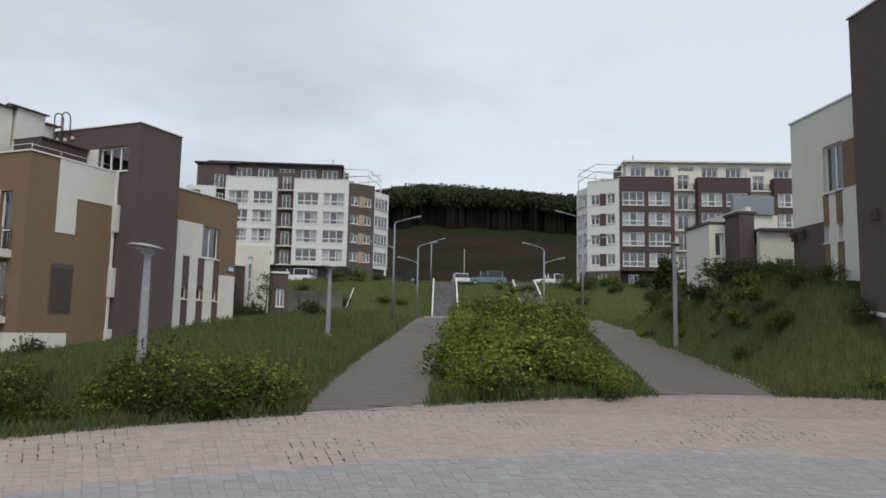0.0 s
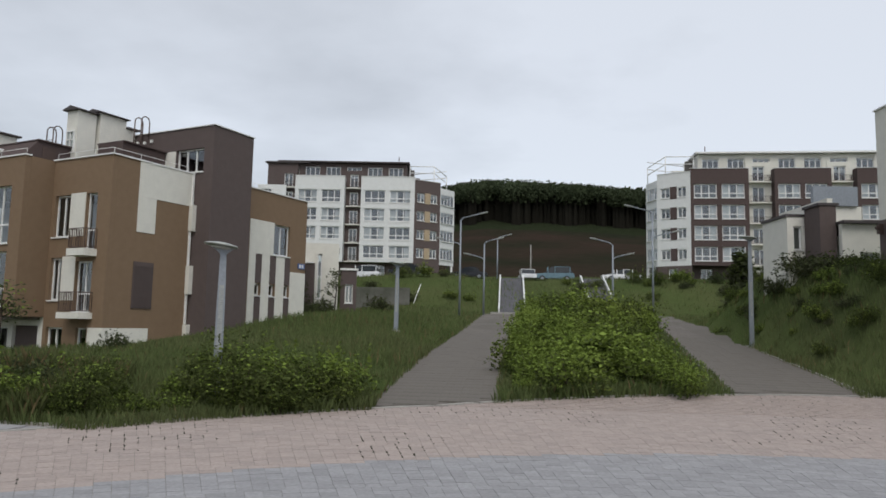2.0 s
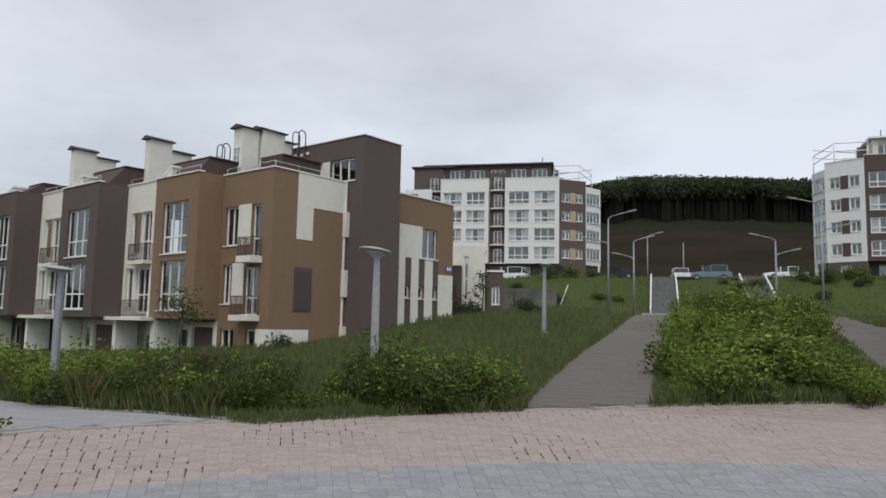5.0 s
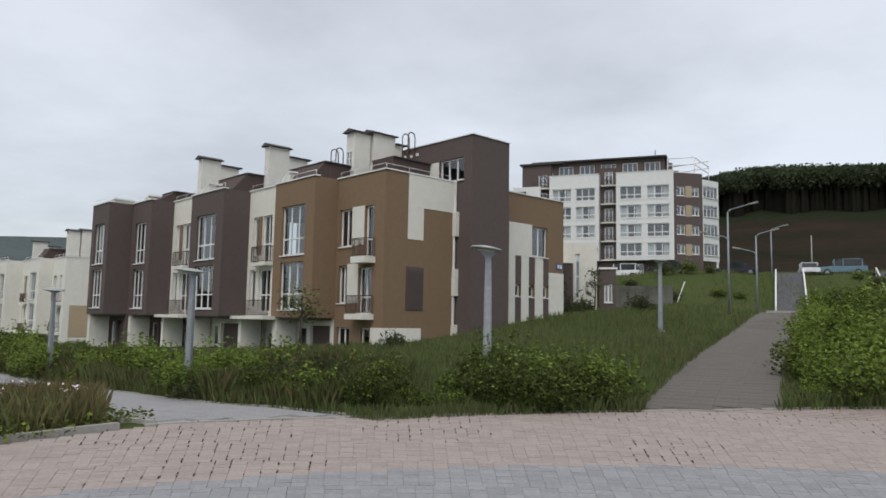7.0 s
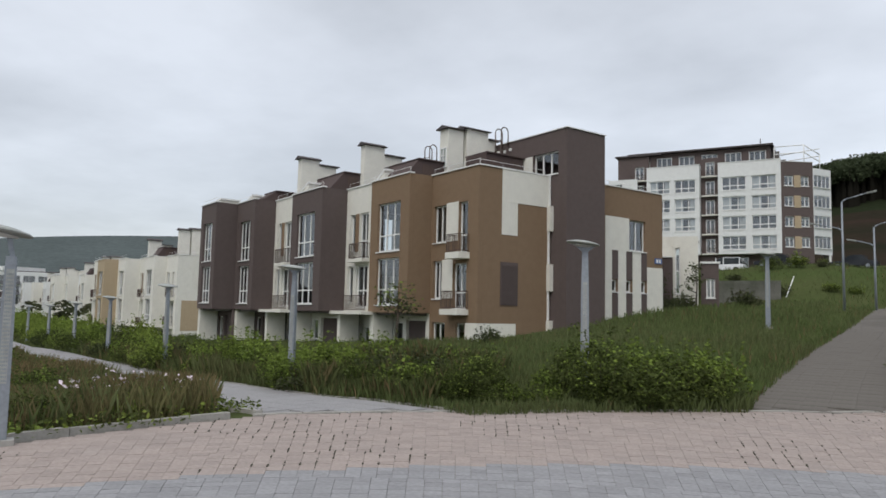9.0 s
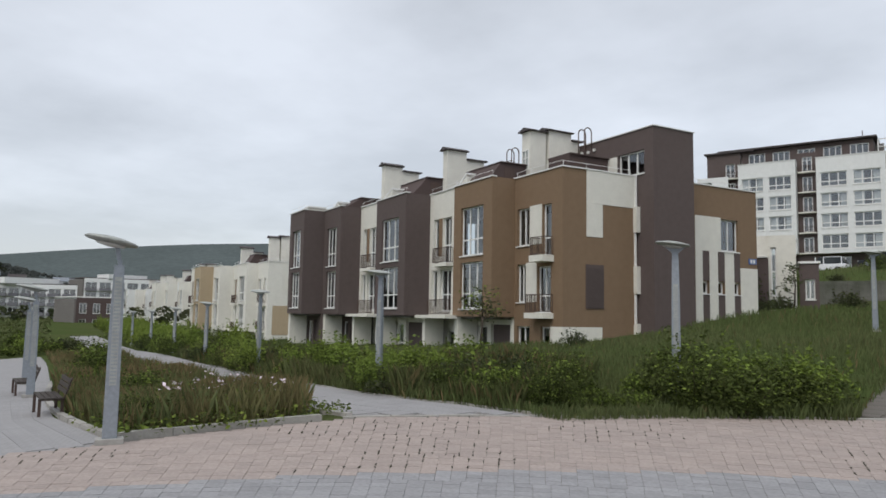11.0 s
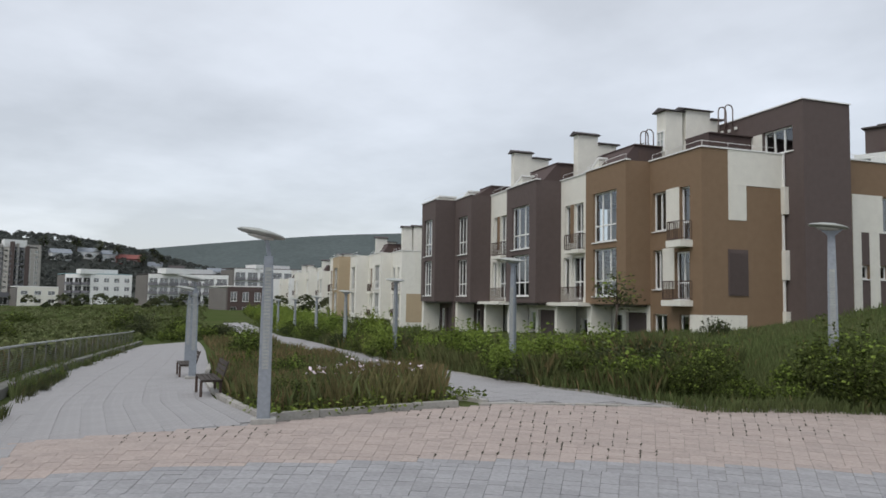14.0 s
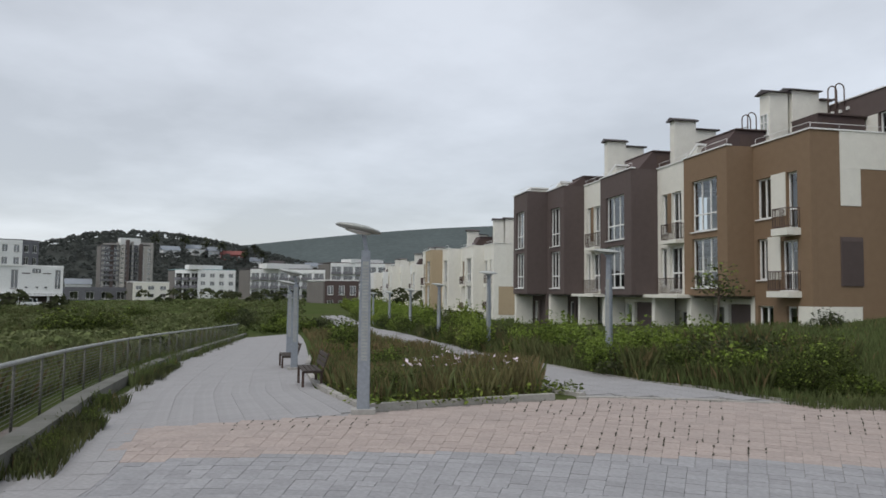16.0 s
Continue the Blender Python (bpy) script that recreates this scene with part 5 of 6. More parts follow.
# bushes at the plaza's edge
for x, y, s, k in ((-4.75, 18.2, 1.0, "near"), (-5.5, 17.4, 1.1, "near"), (-6.3, 16.7, 1.0, "near"), (-4.35, 18.75, 1.0, "bright"), (-6.9, 17.6, 1.15, "near"), (-5.9, 18.6, 1.1, "bright"), (-8.0, 17.0, 0.6, "weed"), (-7.9, 15.5, 0.5, "weed"), (-8.6, 16.1, 0.55, "weed"), (-7.4, 16.3, 0.5, "weed"), (-8.5, 15.1, 0.4, "near"), (-9.1, 14.9, 0.7, "near"), (-9.4, 16.2, 0.85, "near"), (-10.6, 15.4, 0.7, "near"), (-10.9, 16.6, 0.85, "weed"), (-6.2, 16.6, 0.6, "near"), (-9.3, 14.8, 0.5, "near"), (-10.1, 14.7, 0.55, "near"), (-4.2, 18.2, 0.6, "near"), (-5.3, 16.8, 0.6, "near"), (-11.6, 15.2, 0.6, "near"), (-13.0, 15.6, 0.6, "near"), (-14.6, 16.0, 0.6, "bright")):
    plant(k, x, y, s)
# tall weeds between walkway and houses
for p in along(((-10.8, 14.8), (-14, 15.4), (-21, 17.9), (-35, 23.3), (-60, 33.4)), 1.05):
    for off in (0.0, 1.2, 2.5):
        lump = noise.noise((p.x * 0.28, p.y * 0.28, 11.0 + off * 0.2))
        if random.random() < 0.74 + 0.9 * lump:
            plant(random.choice(("bright", "bright", "weed") if lump > 0.08 else ("dark", "weed", "dull")), p.x + random.uniform(-0.5, 0.5), p.y + off + random.uniform(-0.4, 0.4), random.uniform(0.55, 1.0) * (1 + 0.06 * off) * (1 if p.x > -38 else 1.2))
for p in along(((-62, 34.5), (-90, 46.5), (-125, 61)), 1.9):
    for off in (0.0, 2.0, 4.4):
        plant(random.choice(("bright", "weed", "bright")), p.x + random.uniform(-0.8, 0.8), p.y + off + random.uniform(-0.7, 0.7), random.uniform(0.9, 1.5))
# strip between the footpaths
y = 21.6
while y < 66:
    lo = interp(y, (21, 32, 45, 68), (0.75, 0.95, 1.5, 2.3))
    hi = interp(y, (21, 32, 45, 68), (5.3, 6.7, 8.6, 10.8))
    x = lo
    while x < hi:
        k = "bright" if x < lo + 1.2 or random.random() < 0.45 else random.choice(("dark", "weed", "dark"))
        mid = 1 - abs((x - lo) / max(0.1, hi - lo) - 0.45) * 1.1
        if random.random() < (0.84 if y > 22.8 else 0.5):
            plant(k, x + random.uniform(-0.3, 0.3), y + random.uniform(-0.4, 0.4), random.uniform(0.45, 1.45) * (0.5 + 0.8 * mid) * (0.7 if y < 23 else 1.0 if y < 45 else 1.15))
        x += 1.15 * (1 if y < 40 else 1.5)
    y += 1.35 * (1 if y < 40 else 1.7)
# bank across the paths
for _ in range(70):
    x, y = random.uniform(13.2, 19), random.uniform(23.5, 48)
    if x < 16 or y > 35 or y < 27:
        if cover(x, y) == "grass":
            plant(random.choice(("dull", "dull", "weed", "weed", "dark")), x, y, random.uniform(0.25, 0.8), 0.12)
for x, y, s in ((15.8, 52, 0.8), (17.0, 54, 0.9), (18.2, 50, 0.9), (17.5, 47, 0.9), (16.0, 57, 0.8), (22, 60, 1.0), (24, 62, 1.0), (12.9, 31.0, 0.5), (15.2, 38.6, 1.35), (16.2, 37.6, 1.3), (15.8, 40.2, 1.4), (17.2, 36.9, 1.0), (18.3, 36.6, 0.9), (16.3, 36.2, 0.8), (14.6, 40.8, 1.0), (15.6, 29.0, 0.6), (15.0, 30.5, 0.7), (15.6, 32.0, 0.6)):
    plant("dull" if s > 0.95 else "dark", x, y, s)
# embankment and lawn scrub
for _ in range(46):
    x, y = random.uniform(-22, 30), random.uniform(69, 80)
    if abs(x - 0.4) > 2.2 and not 9.2 < x < 13.2:
        plant(random.choice(("dark", "dull", "weed")), x, y, random.uniform(0.7, 1.4))
for x, y, s in ((-16.2, 55.5, 1.5), (-13.0, 50.2, 1.2), (-17.5, 31.5, 0.8), (-13.5, 49.0, 1.0), (-10.2, 57.0, 1.2)):
    plant("dull", x, y, s)
# planted bed and the valley side
for x, y, s, k in ((-12.6, 8.4, 0.4, "bright"), (-13.0, 9.3, 0.45, "bright"), (-12.4, 9.8, 0.35, "weed"), (-13.6, 10.2, 0.5, "dark"), (-14.6, 9.0, 0.5, "dark"), (-15.8, 11.4, 0.5, "weed"), (-14.3, 10.7, 0.45, "bright"), (-13.1, 7.2, 0.5, "dark"), (-19.2, 10.4, 0.7, "dark"), (-23.5, 11.2, 0.8, "weed"), (-31, 15.0, 1.0, "dark"), (-36, 17.5, 1.2, "weed"), (-43, 20.5, 1.3, "dark"),
                   (-62, 13.0, 1.0, "dull"), (-70, 22.5, 1.5, "dull"), (-73, 24, 1.6, "dull"), (-78, 24, 1.6, "dark"), (-90, 30, 1.8, "dull"), (-95, 18, 1.4, "dark"), (-58.5, 6.2, 1.9, "dark"), (-59.5, 7.6, 2.2, "dark"), (-60.0, 9.2, 1.8, "dark"), (-62.5, 24.5, 1.3, "bright"), (-63, 26.5, 1.2, "weed"), (-61.8, 22.6, 1.1, "weed"), (-64, 28.5, 1.4, "dull"), (-66, 25.0, 1.6, "dark")):
    plant(k, x, y, s)

for p in along(PROM_OUT[1:5], 0.75):
    for _ in range(2):
        if noise.noise((p.x * 0.6, p.y * 0.6, 9)) > -0.1:
            plant(random.choice(("dark", "dull", "dull")), p.x + random.uniform(-0.3, 0.3), p.y + random.uniform(-0.22, 0.2), random.uniform(0.12, 0.3), 0.02)

join_far_shrubs()

# white and pink flowers in the bed
fl = []
for cx, cy in ((-13.6, 9.0), (-14.9, 10.4), (-14.2, 8.4), (-15.9, 10.2), (-12.9, 9.9)):
    for _ in range(13):
        x, y = cx + rng.normal(0, 0.22), cy + rng.normal(0, 0.22)
        fl.append((x, y, height(x, y) + rng.uniform(0.5, 0.85)))
tagged(new("bed_flowers", leaf_mesh("bed_flowers", fl, 0.055, M_BLOSSOM)), "pale pink and white flower heads in the bed", "flowers", kind="stuff")
weeds = []
for _ in range(5200):
    x, y = rng.uniform(-17, -11.6), rng.uniform(6, 12)
    if in_planter(x, y) and (x > -13.8 or noise.noise((x, y, 1)) > 0.1):
        weeds.append((x, y, height(x, y) + rng.uniform(0.03, 0.30)))
tagged(new("bed_weeds", leaf_mesh("bed_weeds", weeds, 0.052, M_LEAF, M_LEAF2, 0.4)), "low broad-leaved weeds behind the kerb", "weeds", kind="stuff")


def tree(x, y, tall, spread, mat, mat2, leaves, size, label, bare=0.3, limbs=9):
    """A tapered trunk with limbs and an open, uneven crown."""
    t = thing("tree", pose(x, y, height(x, y) - 0.1), label, "tree", "trees")
    wood = bmesh.new()
    tips = []
    rod(wood, (0, 0, 0), (0.1, 0.05, tall * 0.55), tall * 0.022, 7, tall * 0.013)
    rod(wood, (0.1, 0.05, tall * 0.55), (0.0, 0.1, tall * 0.92), tall * 0.013, 6, tall * 0.004)
    for k in range(limbs):
        z, a = tall * rng.uniform(bare, 0.85), rng.uniform(0, 6.28)
        l = spread * (1.15 - z / tall) * rng.uniform(0.7, 1.2)
        tip = (l * math.cos(a), l * math.sin(a), z + tall * rng.uniform(0.06, 0.16))
        rod(wood, (0.06, 0.04, z), tip, tall * 0.008, 5, tall * 0.002)
        tips.append(tip)
    tips.append((0, 0.1, tall * 0.95))
    part("trunk", wood, M_BARK, t)
    pts = []
    for tip in tips:
        for _ in range(leaves // len(tips)):
            d = rng.normal(size=3) * np.array([1, 1, 0.75])
            pts.append((tip[0] * rng.uniform(0.5, 1.05) + d[0] * spread * 0.22, tip[1] * rng.uniform(0.5, 1.05) + d[1] * spread * 0.22, tip[2] + d[2] * tall * 0.07))
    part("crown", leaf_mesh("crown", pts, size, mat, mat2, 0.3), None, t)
    return t


tree(-22.2, 30.2, 3.5, 1.5, M_LEAF3, M_LEAF, 620, 0.085, "thin young tree before the brown house", 0.35)
tree(-14.6, 50.0, 3.4, 1.0, M_LEAF3, M_LEAF2, 260, 0.10, "thin young tree on the lawn", 0.35)
tree(-12.2, 51.0, 3.2, 1.0, M_LEAF3, M_LEAF2, 260, 0.10, "thin young tree on the lawn", 0.35)
tree(19.5, 62, 5.6, 1.3, M_LEAF3, M_LEAF2, 1500, 0.22, "dark narrow conifer by the apartment block", 0.1, 22)
tree(22.2, 63, 5.0, 1.2, M_LEAF3, M_LEAF2, 1500, 0.22, "dark narrow conifer by the apartment block", 0.1, 22)


def woods(name, spots, tall, size, per, mat, label, trunks=False):
    """A far wood: tufted crowns over trunks coloured dark as if in shade, one object."""
    pts = []
    wood_v, wood_f = [], []
    for x, y, z, s in spots:
        h = tall * s
        n = rng.normal(size=(per, 3))
        n /= np.linalg.norm(n, axis=1)[:, None]
        n[:, 2] = np.abs(n[:, 2]) * 1.1 - 0.25
        n *= rng.uniform(0.75, 1.08, (per, 1))
        wide, mid = (0.24, 0.80) if trunks else (0.42, 0.58)
        pts.append(np.c_[x + n[:, 0] * h * wide, y + n[:, 1] * h * wide, z + h * mid + n[:, 2] * h * wide])
        if trunks:
            b = len(wood_v)
            r = 0.05 * h
            wood_v += [(x - r, y, z - 1), (x + r, y, z - 1), (x + r * 0.6, y + r, z + h * 0.84), (x - r * 0.6, y + r, z + h * 0.84)]
            wood_f += [b, b + 1, b + 2, b + 3]
    t = tagged(new(name, leaf_mesh(name, np.concatenate(pts), size, mat)), label, "woods", kind="stuff")
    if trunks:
        tagged(new(name + "_trunks", raw_mesh(name + "_trunks", wood_v, wood_f, 4, (M_TRUNK,))), "trunks at the wood's edge, coloured dark as if in shade", "woods", kind="stuff")
    return t


spots = []
for _ in range(4300):
    a, r = rng.uniform(radians(-17), radians(9)), math.exp(rng.uniform(math.log(398), math.log(640)))
    x, y = -r * math.sin(a), r * math.cos(a)
    spots.append((x, y, height(x, y), rng.uniform(0.75, 1.15)))
woods("forest", spots, 13.0, 1.0, 62, M_FOREST, "dense green forest over the hill")
spots = []
for _ in range(1500):
    a = rng.uniform(radians(-17), radians(9))
    r = 380 + 14 * noise.noise((a * 30, 0, 0)) + rng.uniform(0, 26)
    x, y = -r * math.sin(a), r * math.cos(a)
    spots.append((x, y, height(x, y), rng.uniform(0.85, 1.2)))
woods("forest_edge", spots, 17.0, 0.95, 34, M_FOREST, "dark edge of the forest above the bare slope", True)
spots = []
for _ in range(3400):
    a, r = rng.uniform(radians(46), radians(92)), math.exp(rng.uniform(math.log(460), math.log(700)))
    x, y = -r * math.sin(a), r * math.cos(a)
    if height(x, y) > 4:
        spots.append((x, y, height(x, y), rng.uniform(0.6, 1.2)))
woods("ridge_wood", spots, 4.6, 0.9, 44, M_HAZEWOOD, "dark wood on the near ridge")
spots = []
for _ in range(500):
    a, r = rng.uniform(radians(58), radians(95)), math.exp(rng.uniform(math.log(120), math.log(420)))
    x, y = -r * math.sin(a), r * math.cos(a)
    if noise.noise((x * 0.02, y * 0.02, 4)) > 0.15:
        spots.append((x, y, height(x, y), rng.uniform(0.4, 1.2)))
woods("valley_scrub", spots, 3.4, 0.5, 60, M_LEAF3, "scattered scrub in the valley")
for name, mat, seed, n, tall in (("valley_weeds", M_HEDGE, 21, 4200, 1.3), ("valley_reeds", M_MEADOW, 33, 6500, 1.3)):
    spots = []
    for _ in range(n):
        a, r = rng.uniform(radians(56), radians(98)), math.exp(rng.uniform(math.log(32), math.log(210)))
        x, y = -r * math.sin(a), r * math.cos(a)
        if (y < edge_y(PROM_OUT, x) - 2.5 or x < -63 and y < 0.42 * -x) and cover(x, y) == "grass" and noise.noise((x * 0.05, y * 0.09, seed)) > -0.12:
            spots.append((x, y, height(x, y) - 0.2, rng.uniform(0.5, 1.2)))
    woods(name, spots, tall * 0.85, 0.15, 28, mat, "patches of tall weeds in the valley meadow")

# ---- lamps ----
PERF = wall_mesh(0.11, 0.0, 1.75, [(0.012 + c * 0.024, 0.026 + c * 0.024, 0.03 + r * 0.058, 0.06 + r * 0.058) for c in range(4) for r in range(29)], 0.004, "perforated_plate", M_LAMPHEAD)


def plaza_lamp(x, y, top, turn, label, sink=0.0, slim=False):
    """A park lamp: tapered flat post with perforated plates on a concrete foot, a shallow disc head on a bent bracket."""
    z0 = height(x, y) - sink
    h = top - z0
    lamp = thing("plaza_lamp", pose(x, y, z0, 0, 0, turn), label, "street lamp", "plaza lamps")
    part("foot", boxes((-0.21, 0.21, -0.16, 0.16, -0.3, 0.09)), M_CONCRETE, lamp, "square concrete foot")
    bm = bmesh.new()
    for z, w, d in ((0.09, 0.112, 0.065), (h * 0.62, 0.098, 0.058), (h - (0.45 if slim else 0.28), 0.076, 0.05)):
        bm.verts.ensure_lookup_table()
        ring_ = [bm.verts.new(p) for p in ((-w, -d, z), (w, -d, z), (w, d, z), (-w, d, z))]
        if z > 0.1:
            for i in range(4):
                bm.faces.new((prev[i], prev[(i + 1) % 4], ring_[(i + 1) % 4], ring_[i]))
        else:
            bm.faces.new(ring_[::-1])
        prev = ring_
    bm.faces.new(prev)
    bmesh.ops.bevel(bm, geom=[e for e in bm.edges if abs(e.verts[0].co.z - e.verts[1].co.z) > 0.3], offset=0.012, segments=2, affect="EDGES")
    part("post", bm, M_GALV, lamp, "tapered grey steel post")
    for s in (-1, 1):
        part("perforated_plate", PERF, None, lamp, at=pose(-0.055 if s < 0 else 0.055, s * 0.069, h * 0.28, 0, 0, 0 if s < 0 else 180))
    fin = bmesh.new()
    for s in (-0.014, 0.014):
        if slim:
            quad(fin, (-0.02, s, h - 0.47), (0.05, s, h - 0.47), (-0.02, s, h - 0.10), (-0.10, s, h - 0.09))
            continue
        quad(fin, (-0.05, s, h - 0.30), (0.05, s, h - 0.30), (0.27, s, h - 0.12), (-0.29, s, h - 0.07))
    f0, f1 = list(fin.faces)[0].verts[:], list(fin.faces)[1].verts[:]
    for i in range(4):
        fin.faces.new((f0[i], f0[(i + 1) % 4], f1[(i + 1) % 4], f1[i]))
    bmesh.ops.recalc_face_normals(fin, faces=fin.faces)
    part("bracket", fin, M_GALV, lamp, "splayed plate bracket")
    head = part("head", lathe(bmesh.new(), ((0.05, -0.045), (0.26, -0.02), (0.40, 0.0), (0.425, 0.018), (0.38, 0.05), (0.20, 0.085), (0.02, 0.095)), 28), M_LAMPHEAD, lamp, "shallow disc lamp head", at=pose(-0.14 if slim else -0.06, 0, h - 0.08, 0, 11 if slim else 7, 0))
    part("diffuser", lathe(bmesh.new(), ((0.06, -0.075), (0.22, -0.05), (0.24, -0.03), (0.06, -0.05)), 24), M_DIFFUSER, head)
    return lamp


for x, y, top, turn in ((-11.9, 5.85, 3.3, 64), (-22.55, 8.9, 2.78, 68), (-28.9, 11.25, 2.53, 69), (-7.05, 17.45, 4.05, 22), (-16.85, 17.22, 3.58, 5), (-26.6, 19.8, 3.12, -5),
                        (-37.5, 24.3, 2.7, 24), (-48, 28.6, 2.4, 24), (-59, 33, 2.2, 24), (-70, 37.2, 2.1, 24), (-5.7, 37.57, 5.4, 0), (12.6, 38.9, 7.1, 0)):
    plaza_lamp(x, y, top, turn, "grey steel plaza lamp with a shallow disc head", slim=turn > 60)


def street_pole(x, y, top, arms):
    """A tall steel pole with sloped arms: (height below the top, reach; negative towards -x)."""
    z0 = height(x, y)
    pole = thing("street_lamp", pose(x, y, z0), "tall galvanised street lamp with sloping arms", "street lamp", "street lamps")
    h = top - z0
    part("post", rod(bmesh.new(), (0, 0, -0.4), (0, 0, h), 0.10, 10, 0.06), M_GALV, pole)
    for drop, reach in arms:
        s = 1 if reach > 0 else -1
        bm = bmesh.new()
        rod(bm, (0, 0, h - drop), (0.25 * s, 0, h - drop + 0.2), 0.05, 8)
        rod(bm, (0.25 * s, 0, h - drop + 0.2), (reach, 0, h - drop + 0.2 + abs(reach) * 0.22), 0.045, 8)
        arm = part("arm", bm, M_GALV, pole)
        hd = bmesh.new()
        bmesh.ops.create_cube(hd, size=1, matrix=Matrix.Diagonal((0.75, 0.26, 0.12, 1)))
        bmesh.ops.bevel(hd, geom=hd.edges[:], offset=0.05, segments=2, affect="EDGES")
        part("lamp_head", hd, M_LAMPHEAD, arm, at=pose(reach + 0.25 * s, 0, h - drop + 0.22 + abs(reach) * 0.24, 0, -12 * s, 0))
    return pole


for x, y, top, arms in ((-3.98, 61.9, 11.25, ((0, 1.7), (2.2, -1.6))), (-2.05, 66, 9.7, ((0, 1.2), (1.5, -1.3))), (-1.15, 90, 13.1, ((0, 1.2),)), (8.75, 61, 9.1, ((0, -1.3), (1.2, 1.2))), (12.0, 61, 11.8, ((0, -1.7), (2.1, 1.7)))):
    street_pole(x, y, top, arms)
pole = thing("utility_pole", pose(4.3, 130, height(4.3, 130)), "thin timber utility pole before the slope", "utility pole")
part("post", rod(bmesh.new(), (0, 0, -0.5), (0, 0, 7.0), 0.13, 8, 0.08), M_CONCRETE, pole)

# ---- steps up the embankment ----


def stairway(x, y0, y1, w, label):
    z0, z1 = height(x, y0), height(x, y1)
    n = round((z1 - z0) / 0.165)
    st = thing("stairway", pose(x, y0, z0), label, "stairs")
    for k in range(n):
        part("step", boxes((-w / 2, w / 2, (y1 - y0) * k / n, (y1 - y0) * (k + 1) / n + 0.02, (z1 - z0) * k / n - 0.4, (z1 - z0) * (k + 1) / n + 0.06)), M_SLAB, st)
    for s in (-1, 1):
        bm = bmesh.new()
        a, b = (s * (w / 2 + 0.02), s * (w / 2 + 0.15))
        prof = ((-0.3, -0.5), (y1 - y0 + 0.3, z1 - z0 - 0.5), (y1 - y0 + 0.3, z1 - z0 + 0.5), (-0.3, 0.42))
        f, g = [bm.verts.new((a, *p)) for p in prof], [bm.verts.new((b, *p)) for p in prof]
        bm.faces.new(f)
        bm.faces.new(g[::-1])
        for i in range(4):
            bm.faces.new((f[i], f[(i + 1) % 4], g[(i + 1) % 4], g[i]))
        bmesh.ops.recalc_face_normals(bm, faces=bm.faces)
        part("side_wall", bm, M_WHITE_WALL, st, "whitewashed sloping side wall")
    return st


stairway(0.55, 69.2, 79.6, 2.3, "concrete steps with white side walls up the embankment")
stairway(9.2, 70.4, 79.6, 2.2, "second flight of concrete steps with white side walls")
part("landing", boxes((-2.0, 1.4, -1.6, -0.02, -0.3, 0.05)), M_CONCRETE, bpy.data.objects["stairway"])
rw = thing("retaining_wall", pose(-15.8, 68.5, 0, 0, 0, 3), "dark weathered concrete retaining wall at the lawn's end", "wall")
part("wall_slab", boxes((0, 6.6, 0, 0.4, 2.5, 5.7)), M_WALLOLD, rw)
for k in range(8):
    part("rib", boxes((0.1 + k * 0.85, 0.22 + k * 0.85, -0.08, -0.004, 2.5, 5.7)), M_WALLOLD, rw)
part("sloped_rail", rod(bmesh.new(), (6.7, 0.2, 3.4), (7.5, 2.5, 6.2), 0.05, 6), M_WHITE_WALL, rw)
road = bmesh.new()
for i in range(20):
    xa, xb = -38 + i * 4.5, -38 + (i + 1) * 4.5
    quad(road, (xa, 80.6, height(xa, 80.6) + 0.03), (xb, 80.6, height(xb, 80.6) + 0.03), (xb, 88.5, height(xb, 88.5) + 0.06), (xa, 88.5, height(xa, 88.5) + 0.06))
tagged(new("road", mesh_of(road, "road", M_ASPHALT)), "asphalt parking lane on the terrace", "road", kind="structure")

# ---- parked cars ----


